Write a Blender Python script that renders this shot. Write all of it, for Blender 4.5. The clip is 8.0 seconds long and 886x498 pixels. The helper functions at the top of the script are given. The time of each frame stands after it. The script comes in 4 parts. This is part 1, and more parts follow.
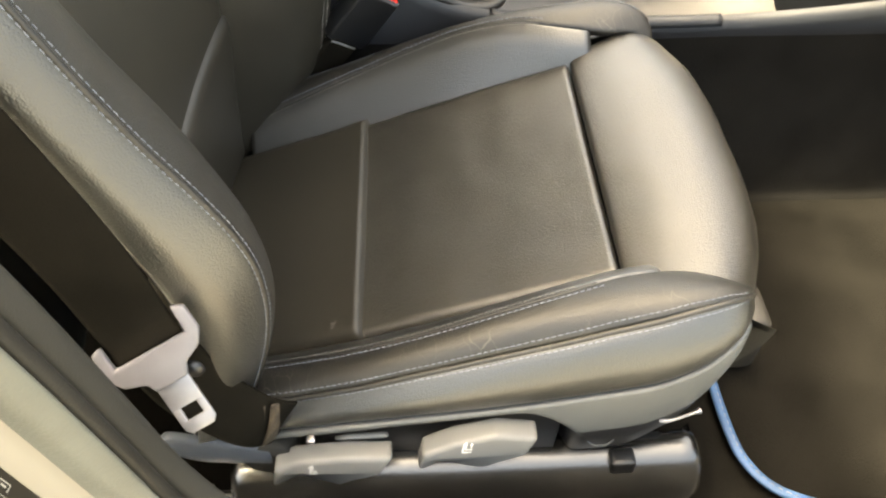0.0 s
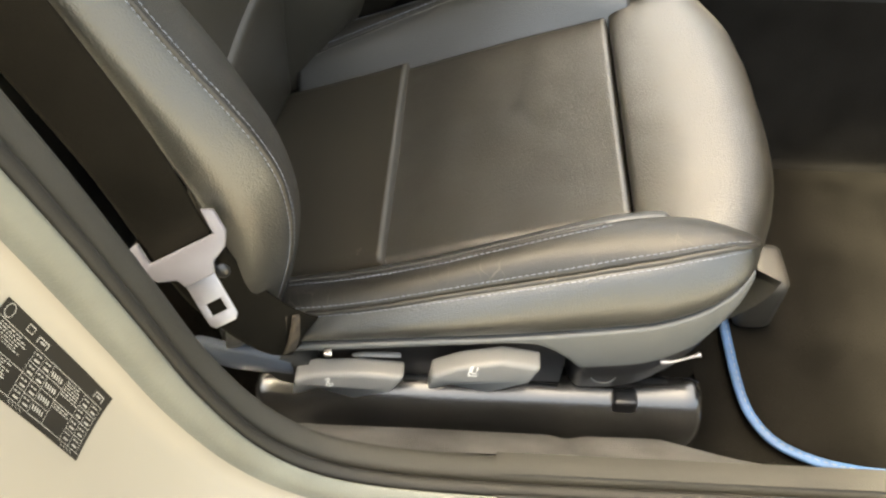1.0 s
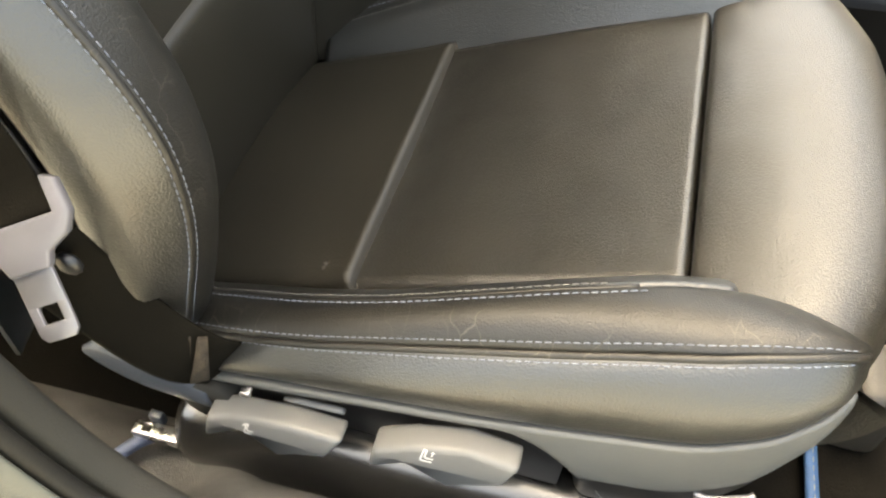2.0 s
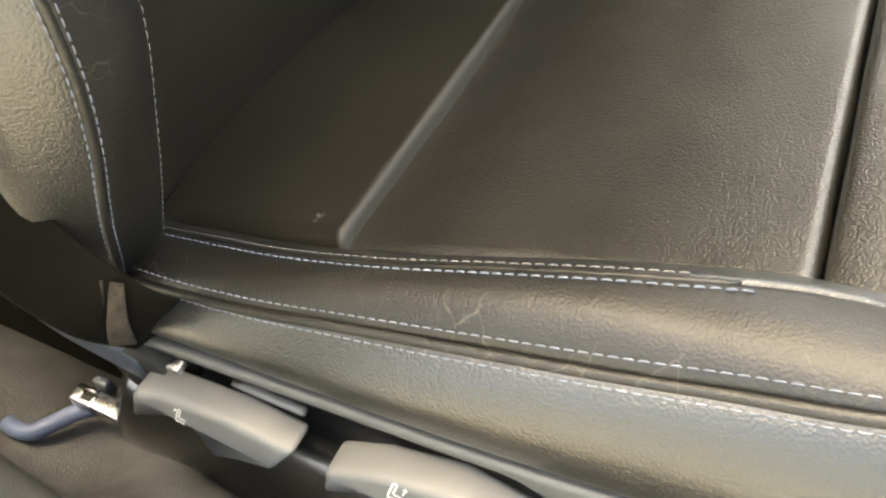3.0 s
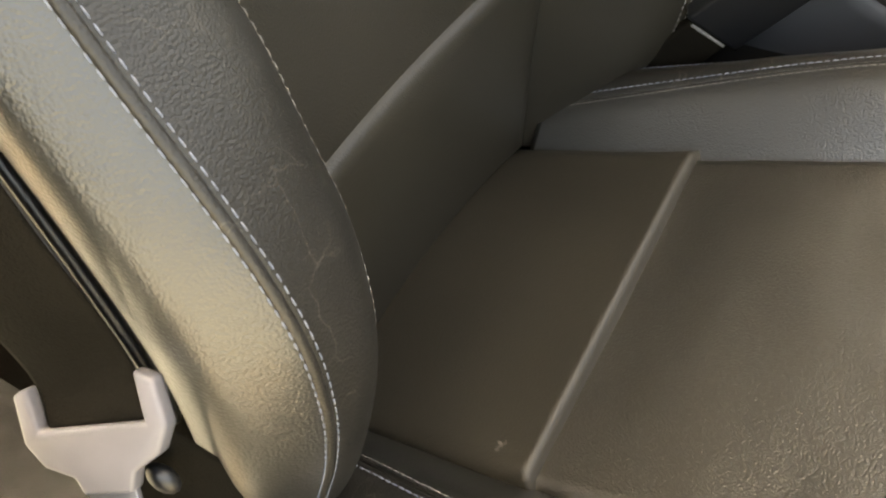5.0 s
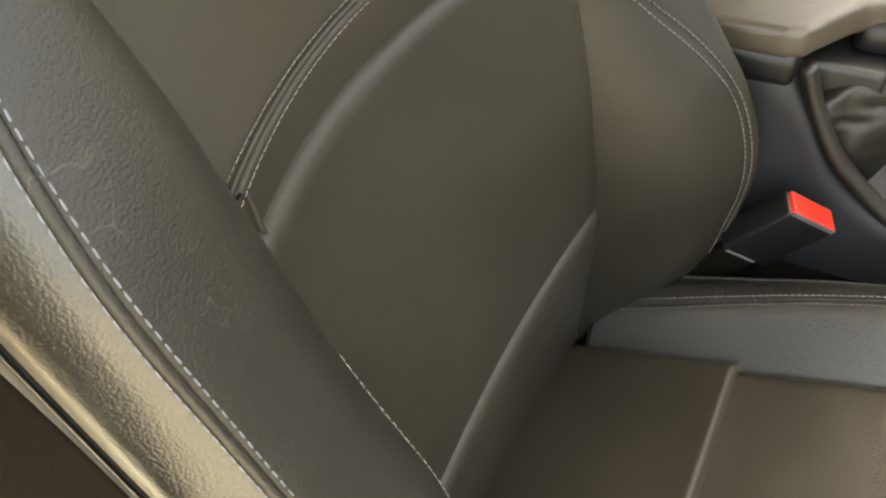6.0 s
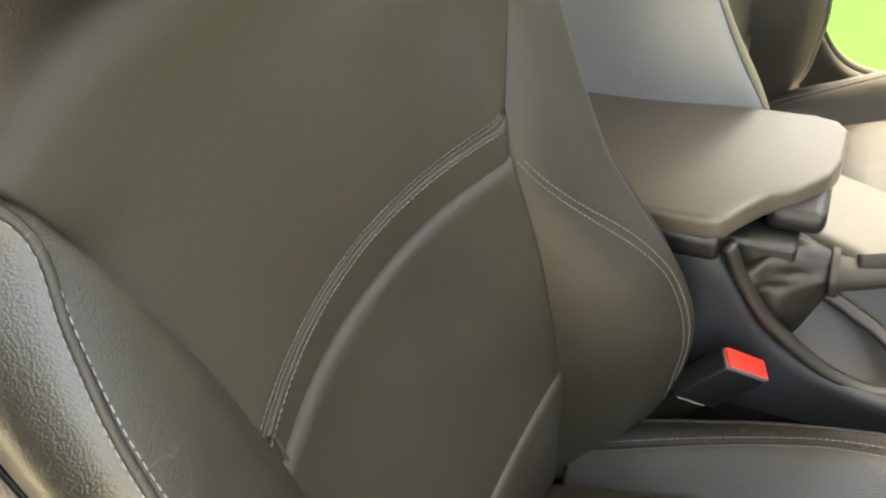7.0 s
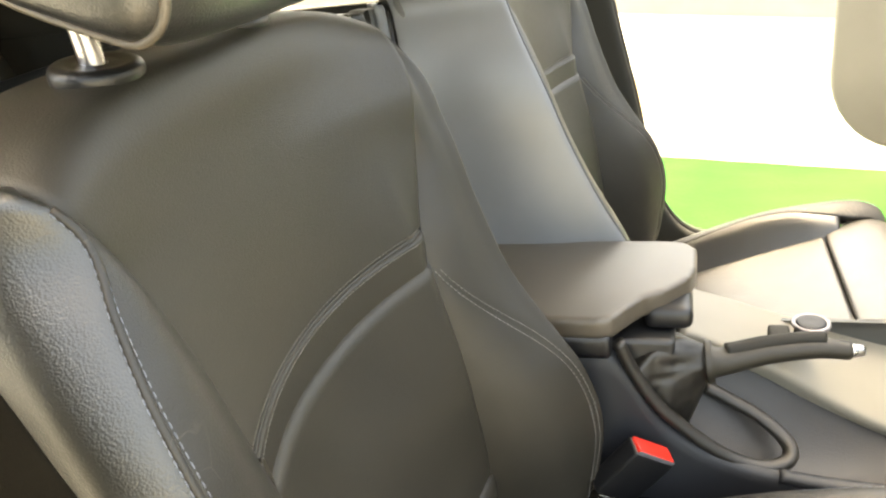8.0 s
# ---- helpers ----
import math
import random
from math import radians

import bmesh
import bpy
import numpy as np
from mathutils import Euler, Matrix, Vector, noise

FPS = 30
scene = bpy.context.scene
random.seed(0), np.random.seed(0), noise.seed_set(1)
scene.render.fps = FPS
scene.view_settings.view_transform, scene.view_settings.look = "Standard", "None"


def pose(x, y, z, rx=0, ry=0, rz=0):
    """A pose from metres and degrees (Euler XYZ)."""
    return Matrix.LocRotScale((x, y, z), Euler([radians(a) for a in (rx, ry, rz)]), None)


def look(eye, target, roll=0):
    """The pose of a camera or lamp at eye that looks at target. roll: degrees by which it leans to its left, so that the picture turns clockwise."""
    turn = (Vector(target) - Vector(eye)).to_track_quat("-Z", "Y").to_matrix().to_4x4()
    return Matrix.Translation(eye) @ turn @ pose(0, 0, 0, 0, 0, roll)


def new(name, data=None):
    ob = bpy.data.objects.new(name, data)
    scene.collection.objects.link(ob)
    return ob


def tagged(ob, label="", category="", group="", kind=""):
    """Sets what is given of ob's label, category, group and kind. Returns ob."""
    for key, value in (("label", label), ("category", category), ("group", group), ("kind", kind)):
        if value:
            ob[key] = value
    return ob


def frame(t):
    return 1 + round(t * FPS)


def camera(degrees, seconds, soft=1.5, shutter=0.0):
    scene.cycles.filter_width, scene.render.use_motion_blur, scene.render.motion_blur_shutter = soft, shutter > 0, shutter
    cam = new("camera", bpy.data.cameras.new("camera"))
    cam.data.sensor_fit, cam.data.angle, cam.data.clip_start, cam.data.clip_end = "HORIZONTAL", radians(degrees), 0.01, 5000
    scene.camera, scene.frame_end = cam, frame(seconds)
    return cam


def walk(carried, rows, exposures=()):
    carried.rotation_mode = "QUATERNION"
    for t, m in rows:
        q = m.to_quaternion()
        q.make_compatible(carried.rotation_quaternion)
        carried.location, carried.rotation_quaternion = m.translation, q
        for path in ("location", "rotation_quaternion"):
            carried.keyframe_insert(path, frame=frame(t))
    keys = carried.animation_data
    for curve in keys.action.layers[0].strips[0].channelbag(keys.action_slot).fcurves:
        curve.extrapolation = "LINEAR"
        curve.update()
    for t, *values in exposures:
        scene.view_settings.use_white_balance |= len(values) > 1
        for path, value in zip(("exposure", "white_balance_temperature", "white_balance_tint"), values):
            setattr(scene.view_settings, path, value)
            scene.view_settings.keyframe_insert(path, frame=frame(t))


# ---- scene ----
cam = camera(59.0, 8.0, soft=2.3)
PATH = [
    (0, (0.163, -0.577, 0.801), (0.228, 0.747, -0.696), 0.4),
    (0.5, (0.161, -0.65, 0.84), (0.169, 0.621, -0.704), -0.6),
    (1, (0.195, -0.624, 0.808), (0.12, 0.637, -0.742), -0.5),
    (1.5, (0.249, -0.543, 0.739), (0.035, 0.708, -0.807), -0.8),
    (2, (0.272, -0.478, 0.672), (-0.079, 0.756, -0.862), -0.8),
    (2.2, (0.289, -0.456, 0.643), (-0.123, 0.764, -0.887), -1.4),
    (3.3, (0.283, -0.374, 0.514), (-0.323, 0.774, -1.007), -2.0),
    (3.5, (0.266, -0.367, 0.507), (-0.349, 0.771, -1.019), -2.4),
    (4, (0.232, -0.349, 0.515), (-0.432, 0.794, -0.986), -3.9),
    (4.5, (0.213, -0.343, 0.549), (-0.507, 0.803, -0.924), -5.0),
    (5, (0.186, -0.336, 0.626), (-0.556, 0.78, -0.859), -5.7),
    (5.2, (0.177, -0.331, 0.656), (-0.587, 0.785, -0.817), -7.4),
    (6.3, (0.101, -0.284, 0.876), (-0.665, 0.845, -0.587), -8.8),
    (6.5, (0.12, -0.283, 0.905), (-0.681, 0.854, -0.533), -9.3),
    (7, (0.143, -0.307, 0.943), (-0.651, 0.993, -0.353), -9.4),
    (7.5, (0.14, -0.375, 0.932), (-0.58, 1.198, -0.072), -7.8),
    (8, (0.157, -0.457, 0.906), (-0.426, 1.267, 0.076), -8.0),
]
walk(cam, [(t, look(eye, target, roll)) for t, eye, target, roll in PATH],
     exposures=[(0, 3.78, 9300, 0), (0.5, 3.66, 9000, 0), (2, 3.7, 9000, 0), (3.5, 3.72, 8900, 0), (4.2, 3.45, 9100, 1), (5, 3.8, 9900, 2), (6.3, 3.85, 10300, 0), (7, 4.0, 9800, 0), (8, 3.9, 9400, 1)])

# ---- light ----
SUN_DIR = Vector((0.29, -0.19, -0.93))          # the way the sunlight travels
world = bpy.data.worlds.new("sky")
scene.world = world
world.use_nodes = True
wn = world.node_tree
sky = wn.nodes.new("ShaderNodeTexSky")
sky.sky_type, sky.sun_disc = "NISHITA", False
sky.air_density, sky.dust_density, sky.ozone_density = 0.7, 7.0, 0.5          # a hazy, whitish sky
sky.sun_elevation = math.asin(-SUN_DIR.normalized().z)
sky.sun_rotation = math.atan2(-SUN_DIR.x, -SUN_DIR.y)
wn.links.new(sky.outputs[0], wn.nodes["Background"].inputs[0])
wn.nodes["Background"].inputs[1].default_value = 0.14
sun = new("sun", bpy.data.lights.new("sun", "SUN"))
sun.data.energy, sun.data.angle, sun.data.color = 3.0, radians(6), (1.0, 0.94, 0.85)
sun.matrix_world = look((0, 0, 6), Vector((0, 0, 6)) + SUN_DIR)


# ---- materials ----
def nodes_of(name):
    m = bpy.data.materials.new(name)
    m.use_nodes = True
    return m, m.node_tree, m.node_tree.nodes["Principled BSDF"]


def material(name, colour, rough=0.5, metal=0.0, vary=0.15, scale=6.0, bump=0.0, bump_scale=300.0, cells=False, rough_vary=0.08, spec=0.5, crease=0.0, fold=0.0, coat=0.0):
    """A surface with broad tone variation, uneven gloss and a fine relief; sizes are per metre of the object's own space."""
    m, tree, bsdf = nodes_of(name)
    n, l = tree.nodes, tree.links
    at = n.new("ShaderNodeTexCoord")
    wide = n.new("ShaderNodeTexNoise")
    wide.inputs["Scale"].default_value, wide.inputs["Detail"].default_value = scale, 6
    l.new(at.outputs["Object"], wide.inputs["Vector"])
    ramp = n.new("ShaderNodeValToRGB")
    ramp.color_ramp.elements[0].position, ramp.color_ramp.elements[1].position = 0.3, 0.7
    for e, k in zip(ramp.color_ramp.elements, (1 - vary, 1 + vary)):
        e.color = (*[min(1, c * k) for c in colour], 1)
    l.new(wide.outputs["Fac"], ramp.inputs["Fac"])
    tone = ramp.outputs["Color"]
    if crease:                          # fine pale cracks in worn leather, in patches
        turn = n.new("ShaderNodeTexNoise")
        turn.inputs["Scale"].default_value = 35
        shift = n.new("ShaderNodeVectorMath")
        shift.operation = "MULTIPLY_ADD"
        shift.inputs[1].default_value = (0.03, 0.03, 0.03)
        crack = n.new("ShaderNodeTexVoronoi")
        crack.feature = "DISTANCE_TO_EDGE"
        crack.inputs["Scale"].default_value = 60
        long = n.new("ShaderNodeMapping")
        long.inputs["Scale"].default_value = (1.0, 0.38, 0.5)
        thin = n.new("ShaderNodeMapRange")
        thin.inputs["From Min"].default_value, thin.inputs["From Max"].default_value = 0.0, 0.016
        thin.inputs["To Min"].default_value, thin.inputs["To Max"].default_value = crease, 0.0
        where = n.new("ShaderNodeTexNoise")
        where.inputs["Scale"].default_value = 14
        patch = n.new("ShaderNodeMapRange")
        patch.inputs["From Min"].default_value, patch.inputs["From Max"].default_value = 0.48, 0.62
        both = n.new("ShaderNodeMath")
        both.operation = "MULTIPLY"
        mixed = n.new("ShaderNodeMix")
        mixed.data_type = "RGBA"
        mixed.inputs["B"].default_value = (0.22, 0.19, 0.15, 1)
        l.new(at.outputs["Object"], turn.inputs["Vector"])
        l.new(turn.outputs["Color"], shift.inputs[0])
        l.new(at.outputs["Object"], shift.inputs[2])
        l.new(shift.outputs[0], long.inputs["Vector"])
        l.new(long.outputs[0], crack.inputs["Vector"])
        l.new(at.outputs["Object"], where.inputs["Vector"])
        l.new(crack.outputs["Distance"], thin.inputs["Value"])
        l.new(where.outputs["Fac"], patch.inputs["Value"])
        l.new(thin.outputs[0], both.inputs[0])
        l.new(patch.outputs[0], both.inputs[1])
        l.new(both.outputs[0], mixed.inputs["Factor"])
        l.new(tone, mixed.inputs["A"])
        tone = mixed.outputs["Result"]
    l.new(tone, bsdf.inputs["Base Color"])
    gloss = n.new("ShaderNodeMapRange")
    gloss.inputs["To Min"].default_value, gloss.inputs["To Max"].default_value = rough - rough_vary, rough + rough_vary
    l.new(wide.outputs["Fac"], gloss.inputs["Value"])
    l.new(gloss.outputs[0], bsdf.inputs["Roughness"])
    bsdf.inputs["Metallic"].default_value = metal
    bsdf.inputs["Specular IOR Level"].default_value = spec
    bsdf.inputs["Coat Weight"].default_value, bsdf.inputs["Coat Roughness"].default_value = coat, rough - 0.08
    if bump:
        if cells:
            fine = n.new("ShaderNodeTexVoronoi")
            fine.feature = "SMOOTH_F1"
            fine.inputs["Scale"].default_value, fine.inputs["Smoothness"].default_value = bump_scale, 0.3
            height = fine.outputs["Distance"]
            warp = n.new("ShaderNodeTexNoise")
            warp.inputs["Scale"].default_value = bump_scale * 0.35
            mix = n.new("ShaderNodeVectorMath")
            mix.operation = "MULTIPLY_ADD"
            mix.inputs[1].default_value = (0.0006, 0.0006, 0.0006)
            l.new(at.outputs["Object"], warp.inputs["Vector"])
            l.new(warp.outputs["Color"], mix.inputs[0])
            l.new(at.outputs["Object"], mix.inputs[2])
            l.new(mix.outputs[0], fine.inputs["Vector"])
        else:
            fine = n.new("ShaderNodeTexNoise")
            fine.inputs["Scale"].default_value, fine.inputs["Detail"].default_value = bump_scale, 4
            height = fine.outputs["Fac"]
            l.new(at.outputs["Object"], fine.inputs["Vector"])
        b = n.new("ShaderNodeBump")
        b.inputs["Strength"].default_value, b.inputs["Distance"].default_value = bump, 0.0012
        b.invert = cells                # raised pebbles with grooves between
        if fold:                        # broad soft wrinkles under the grain
            soft = n.new("ShaderNodeTexNoise")
            soft.inputs["Scale"].default_value, soft.inputs["Detail"].default_value, soft.inputs["Distortion"].default_value = 48, 3, 0.8
            l.new(at.outputs["Object"], soft.inputs["Vector"])
            add = n.new("ShaderNodeMath")
            add.operation = "MULTIPLY_ADD"
            add.inputs[1].default_value = fold * 5
            l.new(soft.outputs["Fac"], add.inputs[0])
            l.new(height, add.inputs[2])
            height = add.outputs[0]
        l.new(height, b.inputs["Height"])
        l.new(b.outputs[0], bsdf.inputs["Normal"])
    return m


LEATHER = material("black_leather", (0.0150, 0.0128, 0.0085), 0.44, bump=0.50, bump_scale=720, cells=True, vary=0.25, scale=9, spec=0.65, fold=0.012, coat=0.85)
LEATHER_WORN = material("worn_leather", (0.0085, 0.0075, 0.0055), 0.49, bump=0.26, bump_scale=760, cells=True, vary=0.25, scale=9, crease=0.30, spec=0.6, fold=0.012, coat=0.22)
LEATHER_SMOOTH = material("smooth_leather", (0.0205, 0.0178, 0.0122), 0.52, bump=0.20, bump_scale=800, cells=True, vary=0.25, scale=7, spec=0.5, fold=0.02, coat=0.16)
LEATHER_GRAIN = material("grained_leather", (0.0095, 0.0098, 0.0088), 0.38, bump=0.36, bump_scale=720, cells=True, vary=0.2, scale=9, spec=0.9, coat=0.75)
THREAD = material("pale_thread", (0.18, 0.20, 0.24), 0.6, vary=0.2, scale=90)
SCUFFED = material("scuffed_leather", (0.075, 0.066, 0.055), 0.7, vary=0.3, scale=200)
FOOT_GREY = material("grey_foot_plastic", (0.030, 0.028, 0.024), 0.5, bump=0.3, bump_scale=700, vary=0.15, scale=20)
THREAD_DARK = material("grey_thread", (0.20, 0.19, 0.175), 0.7, vary=0.2, scale=90)
PLASTIC = material("dark_plastic", (0.075, 0.078, 0.076), 0.40, bump=0.25, bump_scale=900, vary=0.12, spec=0.7)
PLASTIC_GREY = material("grey_lever_plastic", (0.135, 0.135, 0.132), 0.36, bump=0.2, bump_scale=1200, vary=0.1)
PLASTIC_BLACK = material("black_plastic", (0.0055, 0.0060, 0.0072), 0.40, bump=0.2, bump_scale=800, vary=0.15, spec=0.7)
RAIL = material("rail_cover_plastic", (0.0100, 0.0098, 0.0092), 0.24, bump=0.15, bump_scale=900, vary=0.15, spec=1.0, coat=1.0)
CARPET = material("dark_carpet", (0.090, 0.090, 0.091), 0.95, bump=1.0, bump_scale=700, vary=0.35, scale=14, spec=0.1)
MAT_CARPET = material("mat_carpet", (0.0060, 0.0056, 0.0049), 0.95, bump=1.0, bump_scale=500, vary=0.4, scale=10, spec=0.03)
BLUE = material("blue_binding", (0.03, 0.085, 0.20), 0.55, bump=0.5, bump_scale=600, vary=0.2, scale=40)
PAINT = material("white_car_paint", (0.225, 0.207, 0.172), 0.4, vary=0.03, scale=3)
RUBBER = material("black_rubber", (0.0125, 0.0118, 0.0098), 0.65, bump=0.3, bump_scale=500, vary=0.25, scale=20, spec=0.35)
SEAL_GREY = material("grey_seal_lip", (0.10, 0.105, 0.09), 0.5, bump=0.3, bump_scale=500, vary=0.15, scale=20)
WEBBING = material("black_webbing", (0.0082, 0.0070, 0.0050), 0.85, bump=0.6, bump_scale=900, vary=0.2, scale=25, spec=0.06)
STEEL = material("bright_steel", (0.60, 0.60, 0.62), 0.28, metal=1.0, vary=0.08, scale=30)
TONGUE_METAL = material("tongue_metal", (0.30, 0.29, 0.30), 0.45, metal=0.8, vary=0.15, scale=40)
RED = material("red_button_plastic", (0.75, 0.03, 0.02), 0.4, vary=0.05)
SILVER = material("silver_trim", (0.24, 0.22, 0.18), 0.45, metal=0.1, vary=0.04, scale=20)
STICKER = material("black_sticker", (0.006, 0.0056, 0.005), 0.5, vary=0.2, scale=20, spec=0.2)
INK = material("white_print", (0.75, 0.74, 0.70), 0.5, vary=0.05)
INK_FADED = material("faded_print", (0.27, 0.265, 0.245), 0.5, vary=0.2, scale=60)
GRASS = material("lawn", (0.013, 0.074, 0.010), 0.9, bump=1.0, bump_scale=60, vary=0.3, scale=3, spec=0.1)
PAVING = material("pale_paving", (0.25, 0.238, 0.212), 0.9, bump=0.5, bump_scale=90, vary=0.45, scale=1.2, spec=0.2)
earth = PAVING.node_tree.nodes["Color Ramp"].color_ramp          # patches of tan earth on the paving
earth.elements[0].position, earth.elements[0].color = 0.34, (0.15, 0.11, 0.07, 1)
earth.elements[1].position, earth.elements[1].color = 0.45, (0.192, 0.197, 0.188, 1)
WALLPAINT = material("pale_plaster", (0.25, 0.225, 0.19), 0.9, bump=0.4, bump_scale=120, vary=0.1, scale=2)
CONSOLE = material("console_plastic", (0.016, 0.018, 0.022), 0.5, bump=0.25, bump_scale=900, vary=0.12)
BOOT_LEATHER = material("soft_brown_black_leather", (0.0165, 0.0145, 0.0115), 0.44, bump=0.3, bump_scale=700, cells=True, vary=0.25, scale=14, spec=0.6, coat=0.2)
# armrest lid's tan is reflected daylight in the base colour; headrest piping shares it
LID_VINYL = material("vinyl_with_tan_sheen", (0.078, 0.064, 0.047), 0.42, bump=0.25, bump_scale=700, cells=True, vary=0.15, scale=9, spec=0.8, coat=0.3)
HEADLINER = material("beige_headliner", (0.34, 0.29, 0.225), 0.95, bump=0.6, bump_scale=700, vary=0.08)
# shell plastic; on the far seat's outer wing its paleness stands for sky sheen
HINGE = material("blue_grey_plastic_and_sheen", (0.18, 0.186, 0.195), 0.38, bump=0.2, bump_scale=700, vary=0.12, spec=0.8)
HINGE_DARK = material("slate_plastic", (0.060, 0.072, 0.092), 0.4, bump=0.2, bump_scale=700, vary=0.12)
TUNNEL = material("tunnel_carpet", (0.0090, 0.0087, 0.0082), 0.95, bump=1.0, bump_scale=600, vary=0.3, scale=12, spec=0.03)
TONGUE_GREY = material("pale_grey_plastic", (0.14, 0.135, 0.145), 0.4, vary=0.1, scale=40)
WEBBING_TAN = material("frayed_webbing", (0.045, 0.033, 0.021), 0.9, bump=1.0, bump_scale=500, vary=0.5, scale=160)
NAVY = material("navy_sheath", (0.10, 0.13, 0.22), 0.5, bump=0.3, bump_scale=500, vary=0.2, scale=30)
DOOR_GREY = material("door_lining", (0.075, 0.076, 0.074), 0.6, bump=0.3, bump_scale=400, vary=0.1)
TRIM_GREY = material("pillar_trim", (0.027, 0.0262, 0.0225), 0.7, bump=0.3, bump_scale=700, vary=0.15, spec=0.3)


# ---- mesh helpers ----
def thing(name, label, category, at=(0, 0, 0), group="", kind=""):
    ob = new(name)
    ob.location = at
    return tagged(ob, label, category, group, kind)


def finish(name, bm, mat, parent=None, label="", smooth=True, merge=True):
    if merge:
        bmesh.ops.remove_doubles(bm, verts=bm.verts, dist=2e-5)
    bmesh.ops.recalc_face_normals(bm, faces=bm.faces)
    me = bpy.data.meshes.new(name)
    bm.to_mesh(me)
    bm.free()
    me.polygons.foreach_set("use_smooth", [smooth] * len(me.polygons))
    me.materials.append(mat)
    ob = new(name, me)
    if parent is not None:
        ob.parent = parent
    if label:
        ob["label"] = label
    return ob


def part(name, bm, mat, parent, label="", smooth=True):
    return finish(name, bm, mat, parent, label, smooth)


def curve1(xs, ys):
    """A smooth function through a few knots."""
    xs, ys = np.array(xs, float), np.array(ys, float)
    m = np.gradient(ys, xs)

    def f(x):
        x = min(max(x, xs[0]), xs[-1])
        i = min(max(int(np.searchsorted(xs, x)) - 1, 0), len(xs) - 2)
        h = xs[i + 1] - xs[i]
        t = (x - xs[i]) / h
        return float((2 * t**3 - 3 * t**2 + 1) * ys[i] + (t**3 - 2 * t**2 + t) * h * m[i] + (-2 * t**3 + 3 * t**2) * ys[i + 1] + (t**3 - t**2) * h * m[i + 1])

    return f


def bend(points):
    """A smooth run through control points: a function of 0..1."""
    p = [Vector(q) for q in points]
    n = len(p) - 1

    def f(t):
        t = min(max(t, 0.0), 1.0) * n
        i = min(int(t), n - 1)
        t -= i
        a, b = p[i], p[i + 1]
        z, c = (p[i - 1] if i else a * 2 - b), (p[i + 2] if i + 2 <= n else b * 2 - a)
        return 0.5 * ((2 * a) + (b - z) * t + (2 * z - 5 * a + 4 * b - c) * t * t + (3 * a - z - 3 * b + c) * t**3)

    return f


def edged(n, k=3):
    """Steps 0..1, closer together at both ends."""
    t = np.linspace(0, 1, n)
    return 0.5 * t + 0.5 * (0.5 - 0.5 * np.cos(math.pi * t)) if k else t


def sheet(fn, nu, nv, close_u=False, close_v=False):
    bm = bmesh.new()
    us, vs = edged(nu), edged(nv)
    if close_u:
        us = np.linspace(0, 1, nu, endpoint=False)
    if close_v:
        vs = np.linspace(0, 1, nv, endpoint=False)
    g = [[bm.verts.new(fn(u, v)) for v in vs] for u in us]
    for i in range(nu - (not close_u)):
        for j in range(nv - (not close_v)):
            a, b, c, d = g[i][j], g[(i + 1) % nu][j], g[(i + 1) % nu][(j + 1) % nv], g[i][(j + 1) % nv]
            bm.faces.new((a, b, c, d))
    return bm, g


def pad(fn, nu, nv, roll=(0.006, 0.006, 0.006, 0.006), deep=0.02, out=None, wrinkle=0.0):
    """An upholstered panel: a surface fn(u, v) whose four edges (u0, u1, v0, v1) roll under, with a skirt below.
    out: a rough direction in which it faces."""
    us, vs = edged(nu), edged(nv)
    P = [[Vector(fn(u, v)) for v in vs] for u in us]
    bm = bmesh.new()
    out = Vector(out or (0, 0, 1))
    N = [[None] * nv for _ in us]
    for i in range(nu):
        for j in range(nv):
            du = P[min(i + 1, nu - 1)][j] - P[max(i - 1, 0)][j]
            dv = P[i][min(j + 1, nv - 1)] - P[i][max(j - 1, 0)]
            n = du.cross(dv)
            n = n.normalized() if n.length > 1e-12 else out.normalized()
            N[i][j] = n if n.dot(out) >= 0 else -n
    run_u = [[0.0] * nv for _ in us]
    run_v = [[0.0] * nv for _ in us]
    for j in range(nv):
        for i in range(1, nu):
            run_u[i][j] = run_u[i - 1][j] + (P[i][j] - P[i - 1][j]).length
    for i in range(nu):
        for j in range(1, nv):
            run_v[i][j] = run_v[i][j - 1] + (P[i][j] - P[i][j - 1]).length
    g = []
    for i in range(nu):
        row = []
        for j in range(nv):
            sink = 0.0
            for e, r in ((run_u[i][j], roll[0]), (run_u[-1][j] - run_u[i][j], roll[1]), (run_v[i][j], roll[2]), (run_v[i][-1] - run_v[i][j], roll[3])):
                if r > 0 and e < r:
                    sink = max(sink, r * (1 - math.sqrt(max(0.0, 1 - (1 - e / r) ** 2))))
            q = P[i][j] - N[i][j] * sink
            if wrinkle:
                q = q + N[i][j] * wrinkle * (noise.noise(P[i][j] * 28) + 0.5 * noise.noise(P[i][j] * 70))
            row.append(bm.verts.new(q))
        g.append(row)
    for i in range(nu - 1):
        for j in range(nv - 1):
            bm.faces.new((g[i][j], g[i + 1][j], g[i + 1][j + 1], g[i][j + 1]))
    ring = [(i, 0) for i in range(nu)] + [(nu - 1, j) for j in range(1, nv)] + [(i, nv - 1) for i in range(nu - 2, -1, -1)] + [(0, j) for j in range(nv - 2, 0, -1)]
    low = [bm.verts.new(g[i][j].co - N[i][j] * deep) for i, j in ring]
    for k in range(len(ring)):
        (i, j), (a, b) = ring[k], ring[(k + 1) % len(ring)]
        bm.faces.new((g[i][j], low[k], low[(k + 1) % len(ring)], g[a][b]))
    return bm


